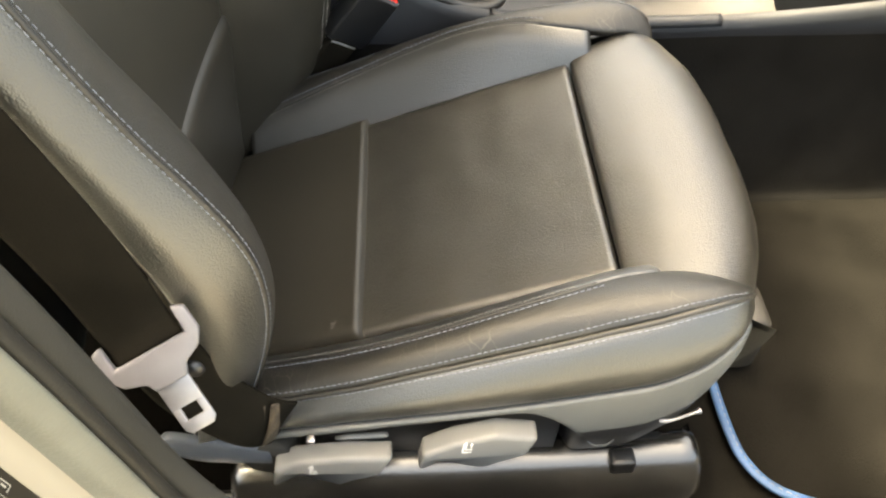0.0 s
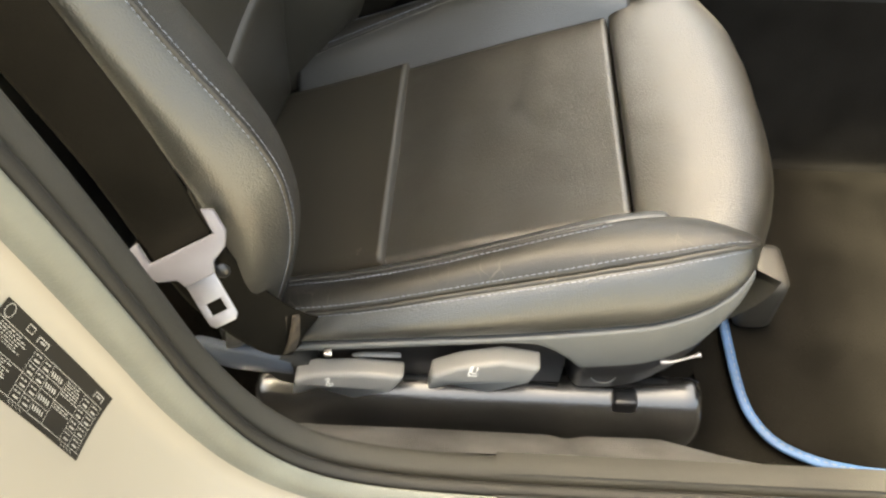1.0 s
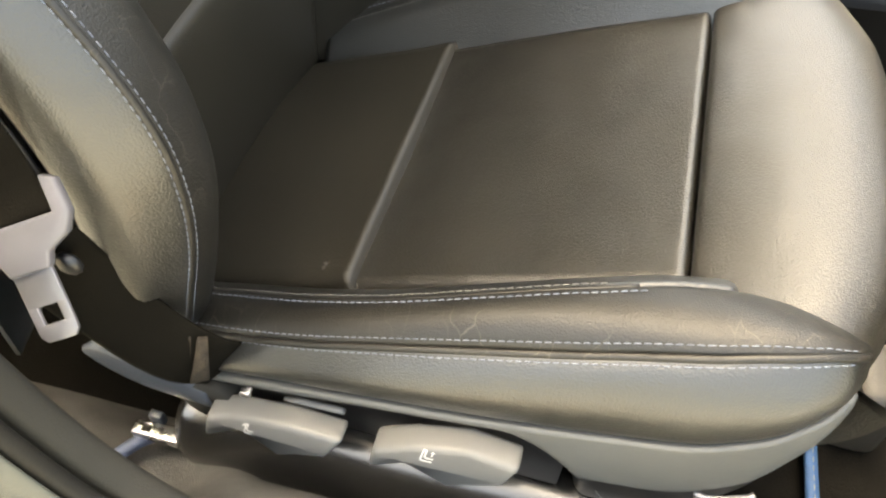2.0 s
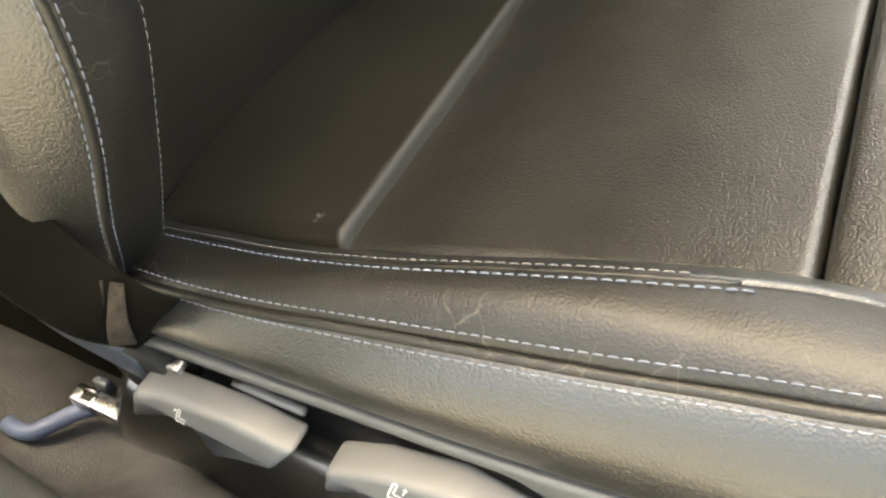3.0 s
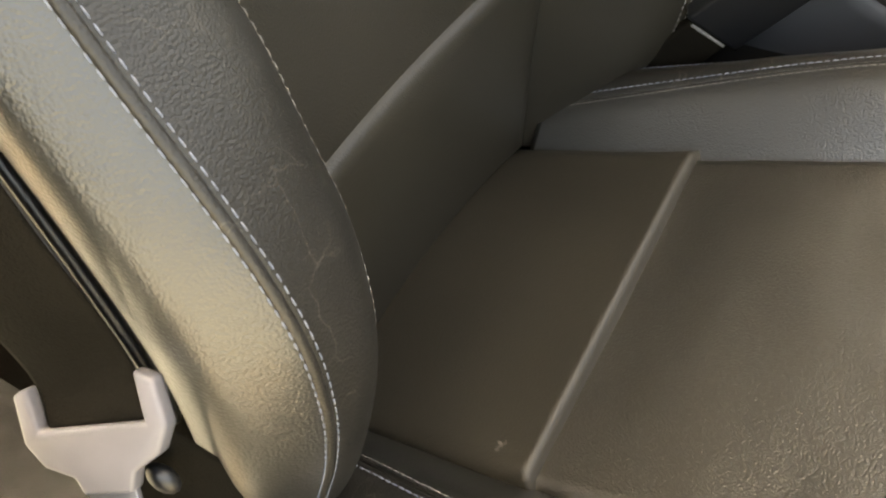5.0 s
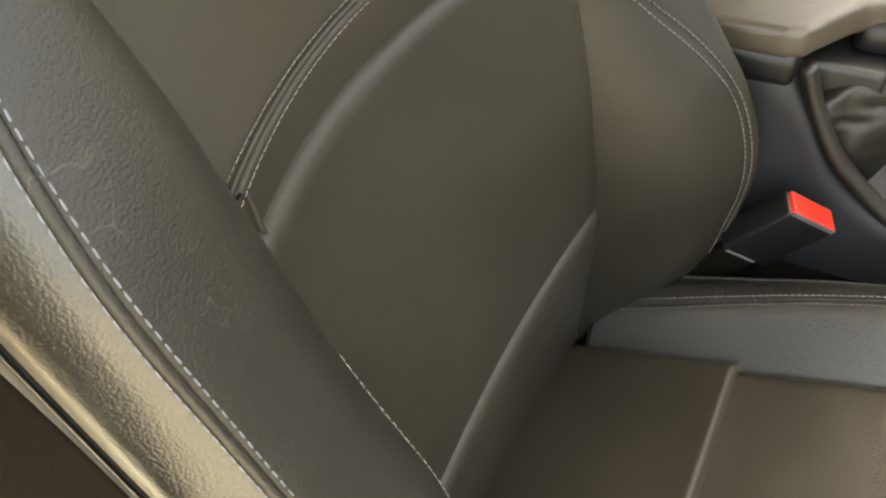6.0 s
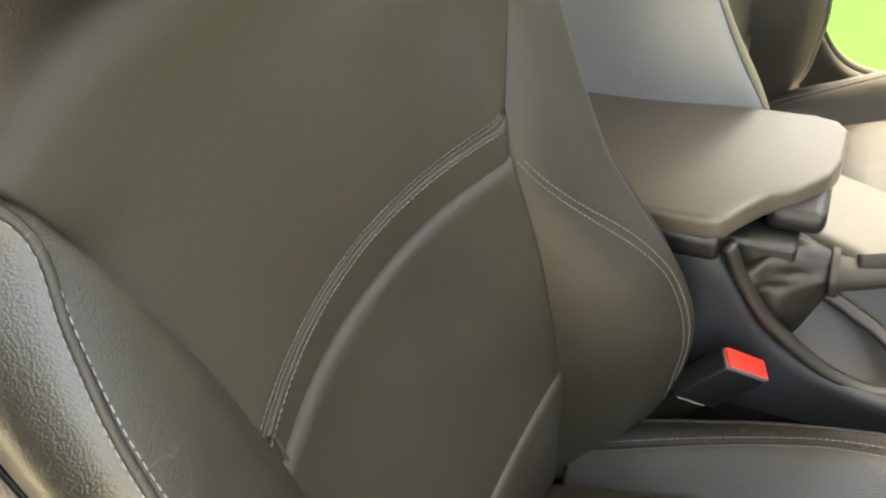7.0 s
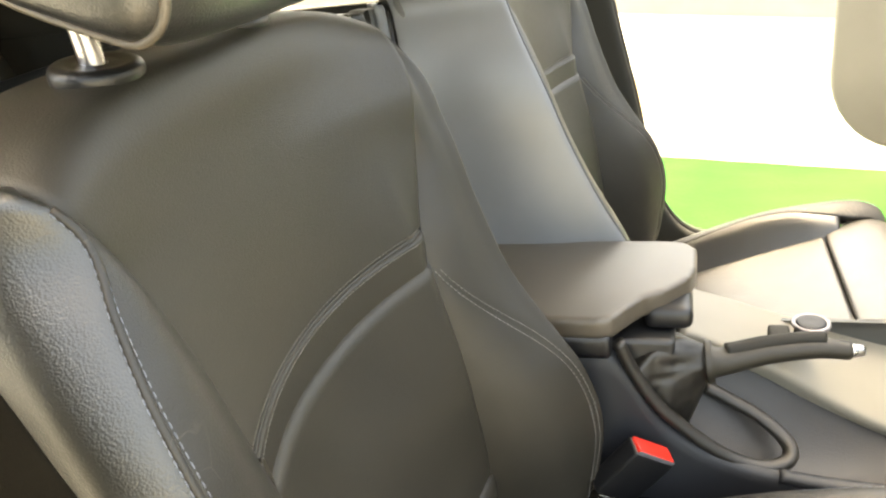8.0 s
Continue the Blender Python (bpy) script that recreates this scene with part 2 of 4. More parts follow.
def tube(path, radius, sides=8, steps=40, cap=True, flat=1.0, up=(0, 0, 1)):
    """A rod along path(t); radius may be a function of t; flat squeezes it along up."""
    bm = bmesh.new()
    rings = []
    for k in range(steps + 1):
        t = k / steps
        p = Vector(path(t))
        d = (Vector(path(min(1, t + 1e-3))) - Vector(path(max(0, t - 1e-3)))).normalized()
        a = d.cross(Vector(up))
        a = a.normalized() if a.length > 1e-6 else d.orthogonal().normalized()
        b = a.cross(d)
        r = radius(t) if callable(radius) else radius
        rings.append([bm.verts.new(p + a * r * math.cos(w) + b * r * flat * math.sin(w)) for w in (2 * math.pi * s / sides for s in range(sides))])
    for k in range(steps):
        for s in range(sides):
            bm.faces.new((rings[k][s], rings[k][(s + 1) % sides], rings[k + 1][(s + 1) % sides], rings[k + 1][s]))
    if cap:
        bm.faces.new(rings[0])
        bm.faces.new(rings[-1][::-1])
    return bm


def ribbon(path, across, width, thick=0.0014, steps=40):
    """A flat band along path(t), width wide along across(t)."""
    bm = bmesh.new()
    rows = []
    for k in range(steps + 1):
        t = k / steps
        p = Vector(path(t))
        d = (Vector(path(min(1, t + 1e-3))) - Vector(path(max(0, t - 1e-3)))).normalized()
        a = Vector(across(t))
        a = (a - d * a.dot(d)).normalized()
        n = a.cross(d)
        w = width(t) if callable(width) else width
        rows.append([bm.verts.new(p + a * w * x / 2 + n * thick * y) for x, y in ((-1, 0), (-0.9, 0.5), (0.9, 0.5), (1, 0), (0.9, -0.5), (-0.9, -0.5))])
    for k in range(steps):
        for s in range(6):
            bm.faces.new((rows[k][s], rows[k][(s + 1) % 6], rows[k + 1][(s + 1) % 6], rows[k + 1][s]))
    bm.faces.new(rows[0])
    bm.faces.new(rows[-1][::-1])
    return bm


def slab(outline, depth, axis="y", bevel=0.003, segments=2, dome=0.0):
    """A plate from an outline of (a, b) in the plane across the axis, depth thick, with rounded edges."""
    bm = bmesh.new()
    put = {"y": lambda a, b, d: (a, d, b), "z": lambda a, b, d: (a, b, d), "x": lambda a, b, d: (d, a, b)}[axis]
    low = [bm.verts.new(put(a, b, 0)) for a, b in outline]
    f = bm.faces.new(low)
    top = bmesh.ops.extrude_face_region(bm, geom=[f])
    for v in (v for v in top["geom"] if isinstance(v, bmesh.types.BMVert)):
        v.co = Vector(put(*(tuple(v.co[i] for i in {"y": (0, 2), "z": (0, 1), "x": (1, 2)}[axis])), depth))
    bmesh.ops.recalc_face_normals(bm, faces=bm.faces)
    if bevel:
        bmesh.ops.bevel(bm, geom=list(bm.edges), offset=bevel, segments=segments, affect="EDGES", profile=0.6)
    return bm


def block(x0, x1, y0, y1, z0, z1, bevel=0.004, segments=2):
    bm = bmesh.new()
    bmesh.ops.create_cube(bm, size=1)
    for v in bm.verts:
        v.co = Vector(((x0 + x1) / 2 + v.co.x * (x1 - x0), (y0 + y1) / 2 + v.co.y * (y1 - y0), (z0 + z1) / 2 + v.co.z * (z1 - z0)))
    if bevel:
        bmesh.ops.bevel(bm, geom=list(bm.edges), offset=bevel, segments=segments, affect="EDGES", profile=0.6)
    return bm


def stitching(path, lift, length=0.0042, gap=0.0013, r=0.00040, wide=1.0):
    """A row of sewn stitches along path(t), raised by lift(t) from it."""
    bm = bmesh.new()
    N = 600
    pts = [Vector(path(k / N)) for k in range(N + 1)]
    run = np.r_[0, np.cumsum([(pts[k + 1] - pts[k]).length for k in range(N)])]
    s = 0.0
    while s + length < run[-1]:
        k0, k1 = np.interp([s, s + length], run, np.arange(N + 1)) / N
        a, b = Vector(path(k0)), Vector(path(k1))
        up = Vector(lift((k0 + k1) / 2)).normalized()
        d = (b - a).normalized()
        side = d.cross(up).normalized()
        rings = []
        for f, h, w in ((0.0, -0.6, 0.5), (0.2, 0.7, 1.0), (0.8, 0.7, 1.0), (1.0, -0.6, 0.5)):
            c = a.lerp(b, f) + up * r * h
            rings.append([bm.verts.new(c + side * r * w * wide * x + up * r * w * y) for x, y in ((1, 0), (0, 1), (-1, 0), (0, -1))])
        for q in range(3):
            for i in range(4):
                bm.faces.new((rings[q][i], rings[q][(i + 1) % 4], rings[q + 1][(i + 1) % 4], rings[q + 1][i]))
        s += length + gap
    return bm


# ---- the seat ----
INSERT_Z = curve1([-0.09, 0.0, 0.10, 0.20, 0.30, 0.345], [0.150, 0.176, 0.203, 0.237, 0.271, 0.286])
IN_Y = curve1([-0.04, 0.03, 0.1, 0.16, 0.22, 0.28, 0.335, 0.38, 0.42, 0.44], [0.180, 0.189, 0.198, 0.202, 0.201, 0.193, 0.179, 0.173, 0.178, 0.176])
IN_Z = curve1([-0.04, 0.03, 0.1, 0.16, 0.22, 0.28, 0.335, 0.38, 0.42, 0.44], [0.186, 0.215, 0.244, 0.270, 0.295, 0.311, 0.313, 0.309, 0.301, 0.288])
OUT_Y = curve1([-0.04, 0.03, 0.1, 0.22, 0.3, 0.37, 0.405, 0.428, 0.44], [0.216, 0.226, 0.231, 0.232, 0.229, 0.223, 0.214, 0.202, 0.188])
OUT_Z = curve1([-0.04, 0.03, 0.1, 0.16, 0.22, 0.28, 0.34, 0.385, 0.41, 0.428, 0.44], [0.198, 0.216, 0.238, 0.260, 0.279, 0.296, 0.312, 0.320, 0.319, 0.311, 0.297])
LOW_Y = curve1([-0.04, 0.3, 0.37, 0.405, 0.428, 0.44], [0.240, 0.246, 0.243, 0.232, 0.214, 0.196])
LOW_Z = curve1([-0.04, 0.059, 0.156, 0.245, 0.328, 0.383, 0.414, 0.44], [0.180, 0.198, 0.217, 0.232, 0.248, 0.264, 0.277, 0.288])
BACK_X = curve1([0.10, 0.16, 0.25, 0.35, 0.45, 0.57, 0.62, 0.70, 0.78, 0.82], [-0.060, -0.056, -0.050, -0.046, -0.072, -0.104, -0.110, -0.122, -0.140, -0.155])
HOLLOW = curve1([0.10, 0.35, 0.57, 0.70, 0.80], [0.014, 0.010, 0.036, 0.034, 0.012])
MAIN_X = curve1([0.19, 0.224, 0.27, 0.32, 0.36, 0.40, 0.43, 0.46, 0.49, 0.58, 0.67, 0.74, 0.776, 0.80], [0.000, 0.018, 0.035, 0.050, 0.055, 0.052, 0.042, 0.027, 0.010, -0.032, -0.066, -0.098, -0.114, -0.126])
MAIN_Y = curve1([0.19, 0.27, 0.36, 0.46, 0.58, 0.67, 0.70, 0.74, 0.776, 0.80], [0.224, 0.234, 0.230, 0.225, 0.221, 0.215, 0.208, 0.193, 0.178, 0.184])
FLANK_X = curve1([0.19, 0.30, 0.358, 0.40, 0.43, 0.466, 0.54, 0.611, 0.65, 0.70, 0.767, 0.80], [0.004, 0.036, 0.036, 0.017, 0.004, -0.008, -0.047, -0.082, -0.092, -0.099, -0.121, -0.157])
FLANK_Y = curve1([0.19, 0.30, 0.358, 0.40, 0.43, 0.54, 0.611, 0.65, 0.70, 0.767, 0.80], [0.190, 0.186, 0.172, 0.158, 0.155, 0.150, 0.142, 0.143, 0.150, 0.163, 0.165])
FAR_X = curve1([0.19, 0.23, 0.30, 0.352, 0.396, 0.441, 0.479, 0.54, 0.62, 0.70, 0.76, 0.80], [0.020, 0.045, 0.062, 0.068, 0.062, 0.044, 0.020, -0.016, -0.046, -0.070, -0.096, -0.138])
SEAM_Y = curve1([0.19, 0.50, 0.57, 0.62, 0.67, 0.735, 0.768, 0.81], [0.160, 0.160, 0.166, 0.181, 0.206, 0.224, 0.238, 0.252])
SEAM_X = curve1([0.57, 0.60, 0.64, 0.67, 0.735, 0.768, 0.81], [-0.068, -0.074, -0.080, -0.083, -0.080, -0.092, -0.135])


BEAD_X = curve1([0.19, 0.30, 0.385, 0.444, 0.504, 0.563, 0.622, 0.681, 0.741, 0.80], [-0.030, -0.008, -0.004, -0.022, -0.050, -0.080, -0.110, -0.140, -0.170, -0.200])
BEAD_Y = curve1([0.19, 0.30, 0.385, 0.444, 0.504, 0.563, 0.622, 0.681, 0.741, 0.80], [0.250, 0.256, 0.253, 0.248, 0.242, 0.237, 0.232, 0.226, 0.216, 0.206])


def cushion(seat):
    def rear(u, v):
        y = -0.157 + v * 0.314
        back = -0.062 + 0.012 * (y / 0.152) ** 2
        x = back + u * (0.105 - back)
        return (x, y, INSERT_Z(x) + 0.003 + 0.004 * u * u + 0.0015 * u**7 - 0.008 * (abs(y) / 0.152) ** 3 * (1 - u))
    part("rear_panel", pad(rear, 48, 24, (0.008, 0.0055, 0.006, 0.006), 0.02), LEATHER_SMOOTH, seat)

    part("welt", tube(lambda t: (-0.0585 + 0.012 * (2 * t - 1) ** 2, -0.15 + 0.30 * t, 0.1655 + 0.0035 * (2 * t - 1) ** 2), 0.0022, 8, 40), LEATHER_GRAIN, seat)

    chips = random.Random(11)
    bm = bmesh.new()
    for k in range(7):
        u0, v0, r = 0.845 + 0.022 * chips.random(), 0.045 + 0.02 * chips.random(), 0.0012 + 0.0016 * chips.random()
        c, turn = Vector(rear(u0, v0)) + Vector((0, 0, 0.0003)), chips.random() * 3
        bm.faces.new([bm.verts.new(c + Vector((r * q * math.cos(turn + a), r * q * math.sin(turn + a), 0.2 * r * math.cos(turn + a)))) for a, q in ((0, 1), (1.4, 0.5), (2.7, 1.1), (4.4, 0.6))])
    part("scuff", bm, SCUFFED, seat, "small pale scuff in the leather")

    def main(u, v):
        x, y = 0.096 + u * 0.2395, -0.154 + v * 0.308
        sag = 0.005 * math.sin(math.pi * u) * (1 - (y / 0.154) ** 2)
        return (x, y, INSERT_Z(x) - sag + 0.002 * (y / 0.154) ** 2 - 0.005 * (1 - u) ** 5)
    part("centre_panel", pad(main, 44, 34, (0.003, 0.0045, 0.006, 0.006), 0.02, wrinkle=0.0008), LEATHER, seat)

    px = curve1([0, 0.15, 0.35, 0.55, 0.7, 0.82, 0.92, 1], [0.3365, 0.357, 0.396, 0.440, 0.469, 0.482, 0.480, 0.466])
    pz = curve1([0, 0.15, 0.35, 0.55, 0.7, 0.82, 0.92, 1], [0.283, 0.292, 0.303, 0.306, 0.293, 0.264, 0.228, 0.195])
    pw = curve1([0, 0.3, 0.6, 0.8, 1], [0.158, 0.176, 0.194, 0.190, 0.175])

    def thigh(u, v):
        w = pw(u)
        y = (2 * v - 1) * w
        k = abs(2 * v - 1)
        return (px(u) - 0.050 * u * k**3, y, pz(u) - 0.010 * k**4 * u + 0.004 * (1 - k**2))
    part("thigh_panel", pad(thigh, 36, 36, (0.007, 0.006, 0.006, 0.006), 0.02, wrinkle=0.0007), LEATHER, seat)

    for s in (-1, 1):
        def flank(u, v):
            x = -0.035 + u * 0.397
            f = bend(((x, s * 0.142, INSERT_Z(min(x, 0.345)) - 0.022), (x, s * (IN_Y(x) - 0.020), IN_Z(x) - 0.016), (x, s * (IN_Y(x) - 0.006), IN_Z(x) - 0.003), (x, s * IN_Y(x), IN_Z(x))))
            return f(v)
        part("bolster_flank", pad(flank, 40, 12, (0, 0.002, 0, 0.002), 0.01, (0, -s * 0.7, 1)), LEATHER_GRAIN, seat)

        def top(u, v):
            x = -0.035 + u * 0.474
            a, b = Vector((x, s * IN_Y(x), IN_Z(x))), Vector((x, s * OUT_Y(x), OUT_Z(x)))
            d = (b - a).length
            return a.lerp(b, v) + Vector((0, s * 0.08 * d * (1 - (2 * v - 1) ** 2), 0.20 * d * (1 - (2 * v - 1) ** 2)))
        part("bolster_top", pad(top, 80, 18, (0.002, 0.004, 0.002, 0.0025), 0.012, (0, 0, 1), wrinkle=0.0005), LEATHER_WORN, seat)

        def side(u, v):
            x = -0.035 + u * 0.474
            o, w = Vector((x, s * OUT_Y(x), OUT_Z(x))), Vector((x, s * LOW_Y(x), LOW_Z(x)))
            k = min(1.0, (o - w).length / 0.05)
            f = bend((o, o + Vector((0, s * 0.010 * k, -0.009 * k)), o.lerp(w, 0.5) + Vector((0, s * 0.012 * k, 0)), w + Vector((0, s * 0.004 * k, 0.008 * k)), w))
            return f(v)
        part("bolster_side", pad(side, 70, 16, (0.002, 0.004, 0.0025, 0.008), 0.012, (0, s, 0.3), wrinkle=0.0002), LEATHER_GRAIN, seat)
        up = lambda t: (0, 0.2 * s, 1)
        part("welt", tube(lambda t: Vector(top(0.02 + 0.965 * t, 1.0)) + Vector((0, s * 0.0004, -0.0010)), 0.0026, 8, 90), LEATHER_WORN, seat)
        part("welt", tube(lambda t: Vector(top(0.02 + 0.70 * t, 0.0)) + Vector((0, 0, -0.0020)), 0.0019, 8, 70), LEATHER_WORN, seat)
        part("stitching", stitching(lambda t: Vector(flank(t * 0.76 + 0.06, 0.80)) + Vector((0, 0, 0.0005)), up, r=0.0004), THREAD_DARK, seat)
        part("stitching", stitching(lambda t: Vector(top(t * 0.68 + 0.05, 0.12)) + Vector((0, 0, 0.0004)), up, r=0.0005), THREAD, seat, "pale grey thread")
        part("stitching", stitching(lambda t: Vector(top(t * 0.92 + 0.05, 0.87)) + Vector((0, 0, 0.0004)), up), THREAD, seat, "pale grey thread")
        part("stitching", stitching(lambda t: Vector(side(t * 0.92 + 0.05, 0.11)), lambda t: (0, s, 0.6)), THREAD, seat, "pale grey thread")


def backrest(seat, levers=True):
    rear_x = BEAD_X if levers else (lambda z: BACK_X(z) - 0.125)
    rear_y = BEAD_Y if levers else (lambda z: MAIN_Y(z) + 0.016)

    def low(u, v):
        z, y = 0.153 + u * 0.199, -0.163 + v * 0.326
        return (BACK_X(z) + HOLLOW(z) * (y / 0.16) ** 2 + 0.009 * u, y, z)
    part("lower_back_panel", pad(low, 30, 24, (0.008, 0.014, 0.006, 0.006), 0.02, (1, 0, 0.2)), LEATHER_SMOOTH, seat)

    def lumbar(u, v):
        y = -0.164 + v * 0.328
        z = 0.338 + u * (0.255 + 0.010 * max(0.0, -y / 0.164))
        return (BACK_X(z) + HOLLOW(z) * (y / 0.16) ** 2 + 0.006 * math.sin(math.pi * u) - 0.004 * (1 - u) ** 3 + 0.005, y, z)
    part("lumbar_panel", pad(lumbar, 40, 28, (0.003, 0.015, 0.006, 0.006), 0.02, (1, 0, 0.2)), LEATHER_SMOOTH, seat)

    def band(u, v):
        z = 0.582 + u * 0.037
        y = -0.162 + v * (0.164 + SEAM_Y(z))
        return (BACK_X(z) + HOLLOW(z) * (min(abs(y), 0.157) / 0.16) ** 2, y, z)
    part("back_band", pad(band, 10, 28, (0.001, 0.0012, 0.006, 0.006), 0.015, (1, 0, 0.2)), LEATHER_SMOOTH, seat)

    ux = curve1([0, 0.3, 0.55, 0.66, 0.72, 0.80, 0.9, 1], [-0.111, -0.123, -0.135, -0.139, -0.147, -0.182, -0.236, -0.285])
    uz = curve1([0, 0.3, 0.55, 0.66, 0.72, 0.80, 0.9, 1], [0.620, 0.702, 0.776, 0.812, 0.829, 0.8345, 0.829, 0.797])
    run = (0, 0.3, 0.45, 0.58, 0.68, 0.76, 0.86, 1)
    door_x, door_y = curve1(run, (-0.0765, -0.108, -0.121, -0.123, -0.132, -0.160, -0.205, -0.285)), curve1(run, (0.164, 0.166, 0.164, 0.170, 0.178, 0.184, 0.190, 0.180))
    mid_x, mid_y = curve1(run, (-0.078, -0.080, -0.080, -0.092, -0.112, -0.142, -0.190, -0.285)), curve1(run, (0.184, 0.217, 0.229, 0.242, 0.252, 0.258, 0.258, 0.240))
    edge_z = curve1(run, (0.620, 0.702, 0.742, 0.771, 0.793, 0.804, 0.808, 0.785))

    def upper(u, v):
        k = 2 * v - 1
        ex, ey = (door_x(u), -door_y(u)) if k < 0 else (mid_x(u), mid_y(u))
        p = 2.0 + 2.0 * max(0.0, min(1.0, (u - 0.45) / 0.3))
        low = max(0.0, 1 - u / 0.4) ** 2          # the lower edge follows the band below it
        w = low * min(1.0, abs(k * ey) / 0.157) ** 2 + (1 - low) * abs(k) ** (2.0 + 0.8 * (p - 2))
        return (ux(u) + (ex - ux(u)) * w, abs(k) * ey, uz(u) + (edge_z(u) - uz(u)) * abs(k) ** p)
    part("shoulder_panel", pad(upper, 60, 60, (0.0015, 0.004, 0.010, 0.005), 0.02, (0.6, 0, 0.8)), LEATHER_SMOOTH, seat)
    face = lambda t: (1, 0, 0.2)
    part("welt", tube(lambda t: Vector(upper(0.0, 0.02 + 0.96 * t)) - Vector((0.0012, 0, 0.0006)), 0.0022, 8, 60), LEATHER_SMOOTH, seat)
    part("stitching", stitching(lambda t: Vector(upper(0.016, 0.03 + 0.94 * t)) + Vector((0.0008, 0, 0)), face), THREAD_DARK, seat)
    part("stitching", stitching(lambda t: Vector(band(0.90, 0.03 + 0.94 * t)) + Vector((0.0008, 0, 0)), face), THREAD_DARK, seat)

    # the wing beside the door
    s = -1

    def inner(u, v):
        z = 0.19 + u * 0.428
        xb = BACK_X(z)
        f = bend(((xb - 0.01, s * 0.140, z), (xb + 0.030, s * (FLANK_Y(z) - 0.004), z), (FLANK_X(z) - 0.006, s * (FLANK_Y(z) - 0.001), z), (FLANK_X(z), s * FLANK_Y(z), z)))
        return f(v)
    part("wing_inner", pad(inner, 50, 12, (0, 0.004, 0, 0.002), 0.01, (0.4, -s, 0)), LEATHER_SMOOTH, seat)

    def front(u, v):
        z = 0.19 + u * (0.566 + 0.044 * v)
        a, b = Vector((FLANK_X(z), s * FLANK_Y(z), z)), Vector((MAIN_X(z), s * MAIN_Y(z), z))
        d = (b - a).length
        n = Vector((a.y - b.y, b.x - a.x, 0)).normalized()
        n = n if n.x > 0 else -n
        return a.lerp(b, v) + n * 0.15 * d * (1 - (2 * v - 1) ** 2)
    part("wing_front", pad(front, 70, 24, (0.003, 0.004, 0.009, 0.003), 0.012, (1, -s * 0.5, 0.2), wrinkle=0.0004), LEATHER_WORN, seat)

    def outer(u, v):
        z = 0.19 + u * (0.610 + 0.022 * v)
        a = Vector((MAIN_X(z), s * MAIN_Y(z), z))
        e = Vector((rear_x(z), s * rear_y(z), z))
        k = min(1.0, (a - e).length / 0.05)
        f = bend((a, a + Vector((-0.008, s * 0.010 * k, 0)), a.lerp(e, 0.45) + Vector((0, s * 0.014 * k, 0)), a.lerp(e, 0.85) + Vector((0, s * 0.007 * k, 0)), e))
        return f(v)
    # far seat: sky reflection on the leather is put into a paler colour
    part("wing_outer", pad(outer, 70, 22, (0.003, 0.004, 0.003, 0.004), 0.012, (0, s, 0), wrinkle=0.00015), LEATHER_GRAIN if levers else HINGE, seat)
    part("welt", tube(lambda t: Vector(outer(0.02 + t * 0.97, 0.0)) - Vector((0.0014, 0, 0)), 0.0026, 8, 90), LEATHER_WORN, seat)
    part("stitching", stitching(lambda t: Vector(front(0.04 + t * 0.95, 0.955)), lambda t: (1, s * 0.4, 0.2)), THREAD, seat, "pale grey thread")
    part("stitching", stitching(lambda t: Vector(outer(0.04 + t * 0.95, 0.065)), lambda t: (0.7, s, 0.2)), THREAD, seat, "pale grey thread")
    part("stitching", stitching(lambda t: Vector(front(0.04 + t * 0.58, 0.05)), lambda t: (1, -s * 0.4, 0.2), r=0.0004), THREAD_DARK, seat)

    # the wing beside the console
    def seam_v(z):                       # the sewn line across the wing: up its front edge, then in to the panel corner
        return 0.62 if z < 0.42 else max(0.0, 0.62 * (1 - ((z - 0.42) / 0.175) ** 1.8))

    def wing(u, v):
        z = 0.15 + u * 0.66
        xf = FAR_X(z)
        sx, sy = (BACK_X(z) + HOLLOW(z) if z < 0.58 else SEAM_X(z)) - 0.004, SEAM_Y(z)
        qy = 0.232 + 0.014 * max(0.0, min(1.0, (z - 0.55) / 0.2))
        f = bend((Vector((sx, sy, z)), Vector((sx + (xf - sx) * 0.40, sy + (qy - sy) * 0.22, z)), Vector((sx + (xf - sx) * 0.74, sy + (qy - sy) * 0.55, z)), Vector((xf, qy, z)), Vector((xf + 0.006, qy + 0.016, z)), Vector((xf - 0.016, qy + 0.026, z))))
        p = f(v)
        near = (v - seam_v(z)) * 0.11
        return p - Vector((0.4, -0.9, 0)).normalized() * 0.0016 * math.exp(-(near / 0.003) ** 2)
    part("wing_front", pad(wing, 110, 70, (0.003, 0.004, 0.004, 0.004), 0.012, (1, -0.8, 0.2), wrinkle=0.0005), LEATHER_SMOOTH, seat)
    for off in (0.026, -0.026):
        part("stitching", stitching(lambda t: Vector(wing((0.235 + t * 0.345 - 0.15) / 0.66, max(0.0, seam_v(0.235 + t * 0.345) + off))) + Vector((0.0006, -0.0008, 0)), lambda t: (0.5, -0.9, 0.2), r=0.0005), THREAD_DARK, seat)

    def wing_side(u, v):
        z = 0.19 + u * 0.62
        xb, xf = BACK_X(z), FAR_X(z)
        f = bend((Vector((xf - 0.012, 0.266, z)), Vector((xf - 0.05, 0.270, z)), Vector((xb - 0.03, 0.258, z)), Vector((xb - 0.10, 0.236, z))))
        return f(v)
    part("wing_outer", pad(wing_side, 50, 16, (0.003, 0.004, 0.004, 0.004), 0.012, (0, 1, 0)), LEATHER_GRAIN, seat)

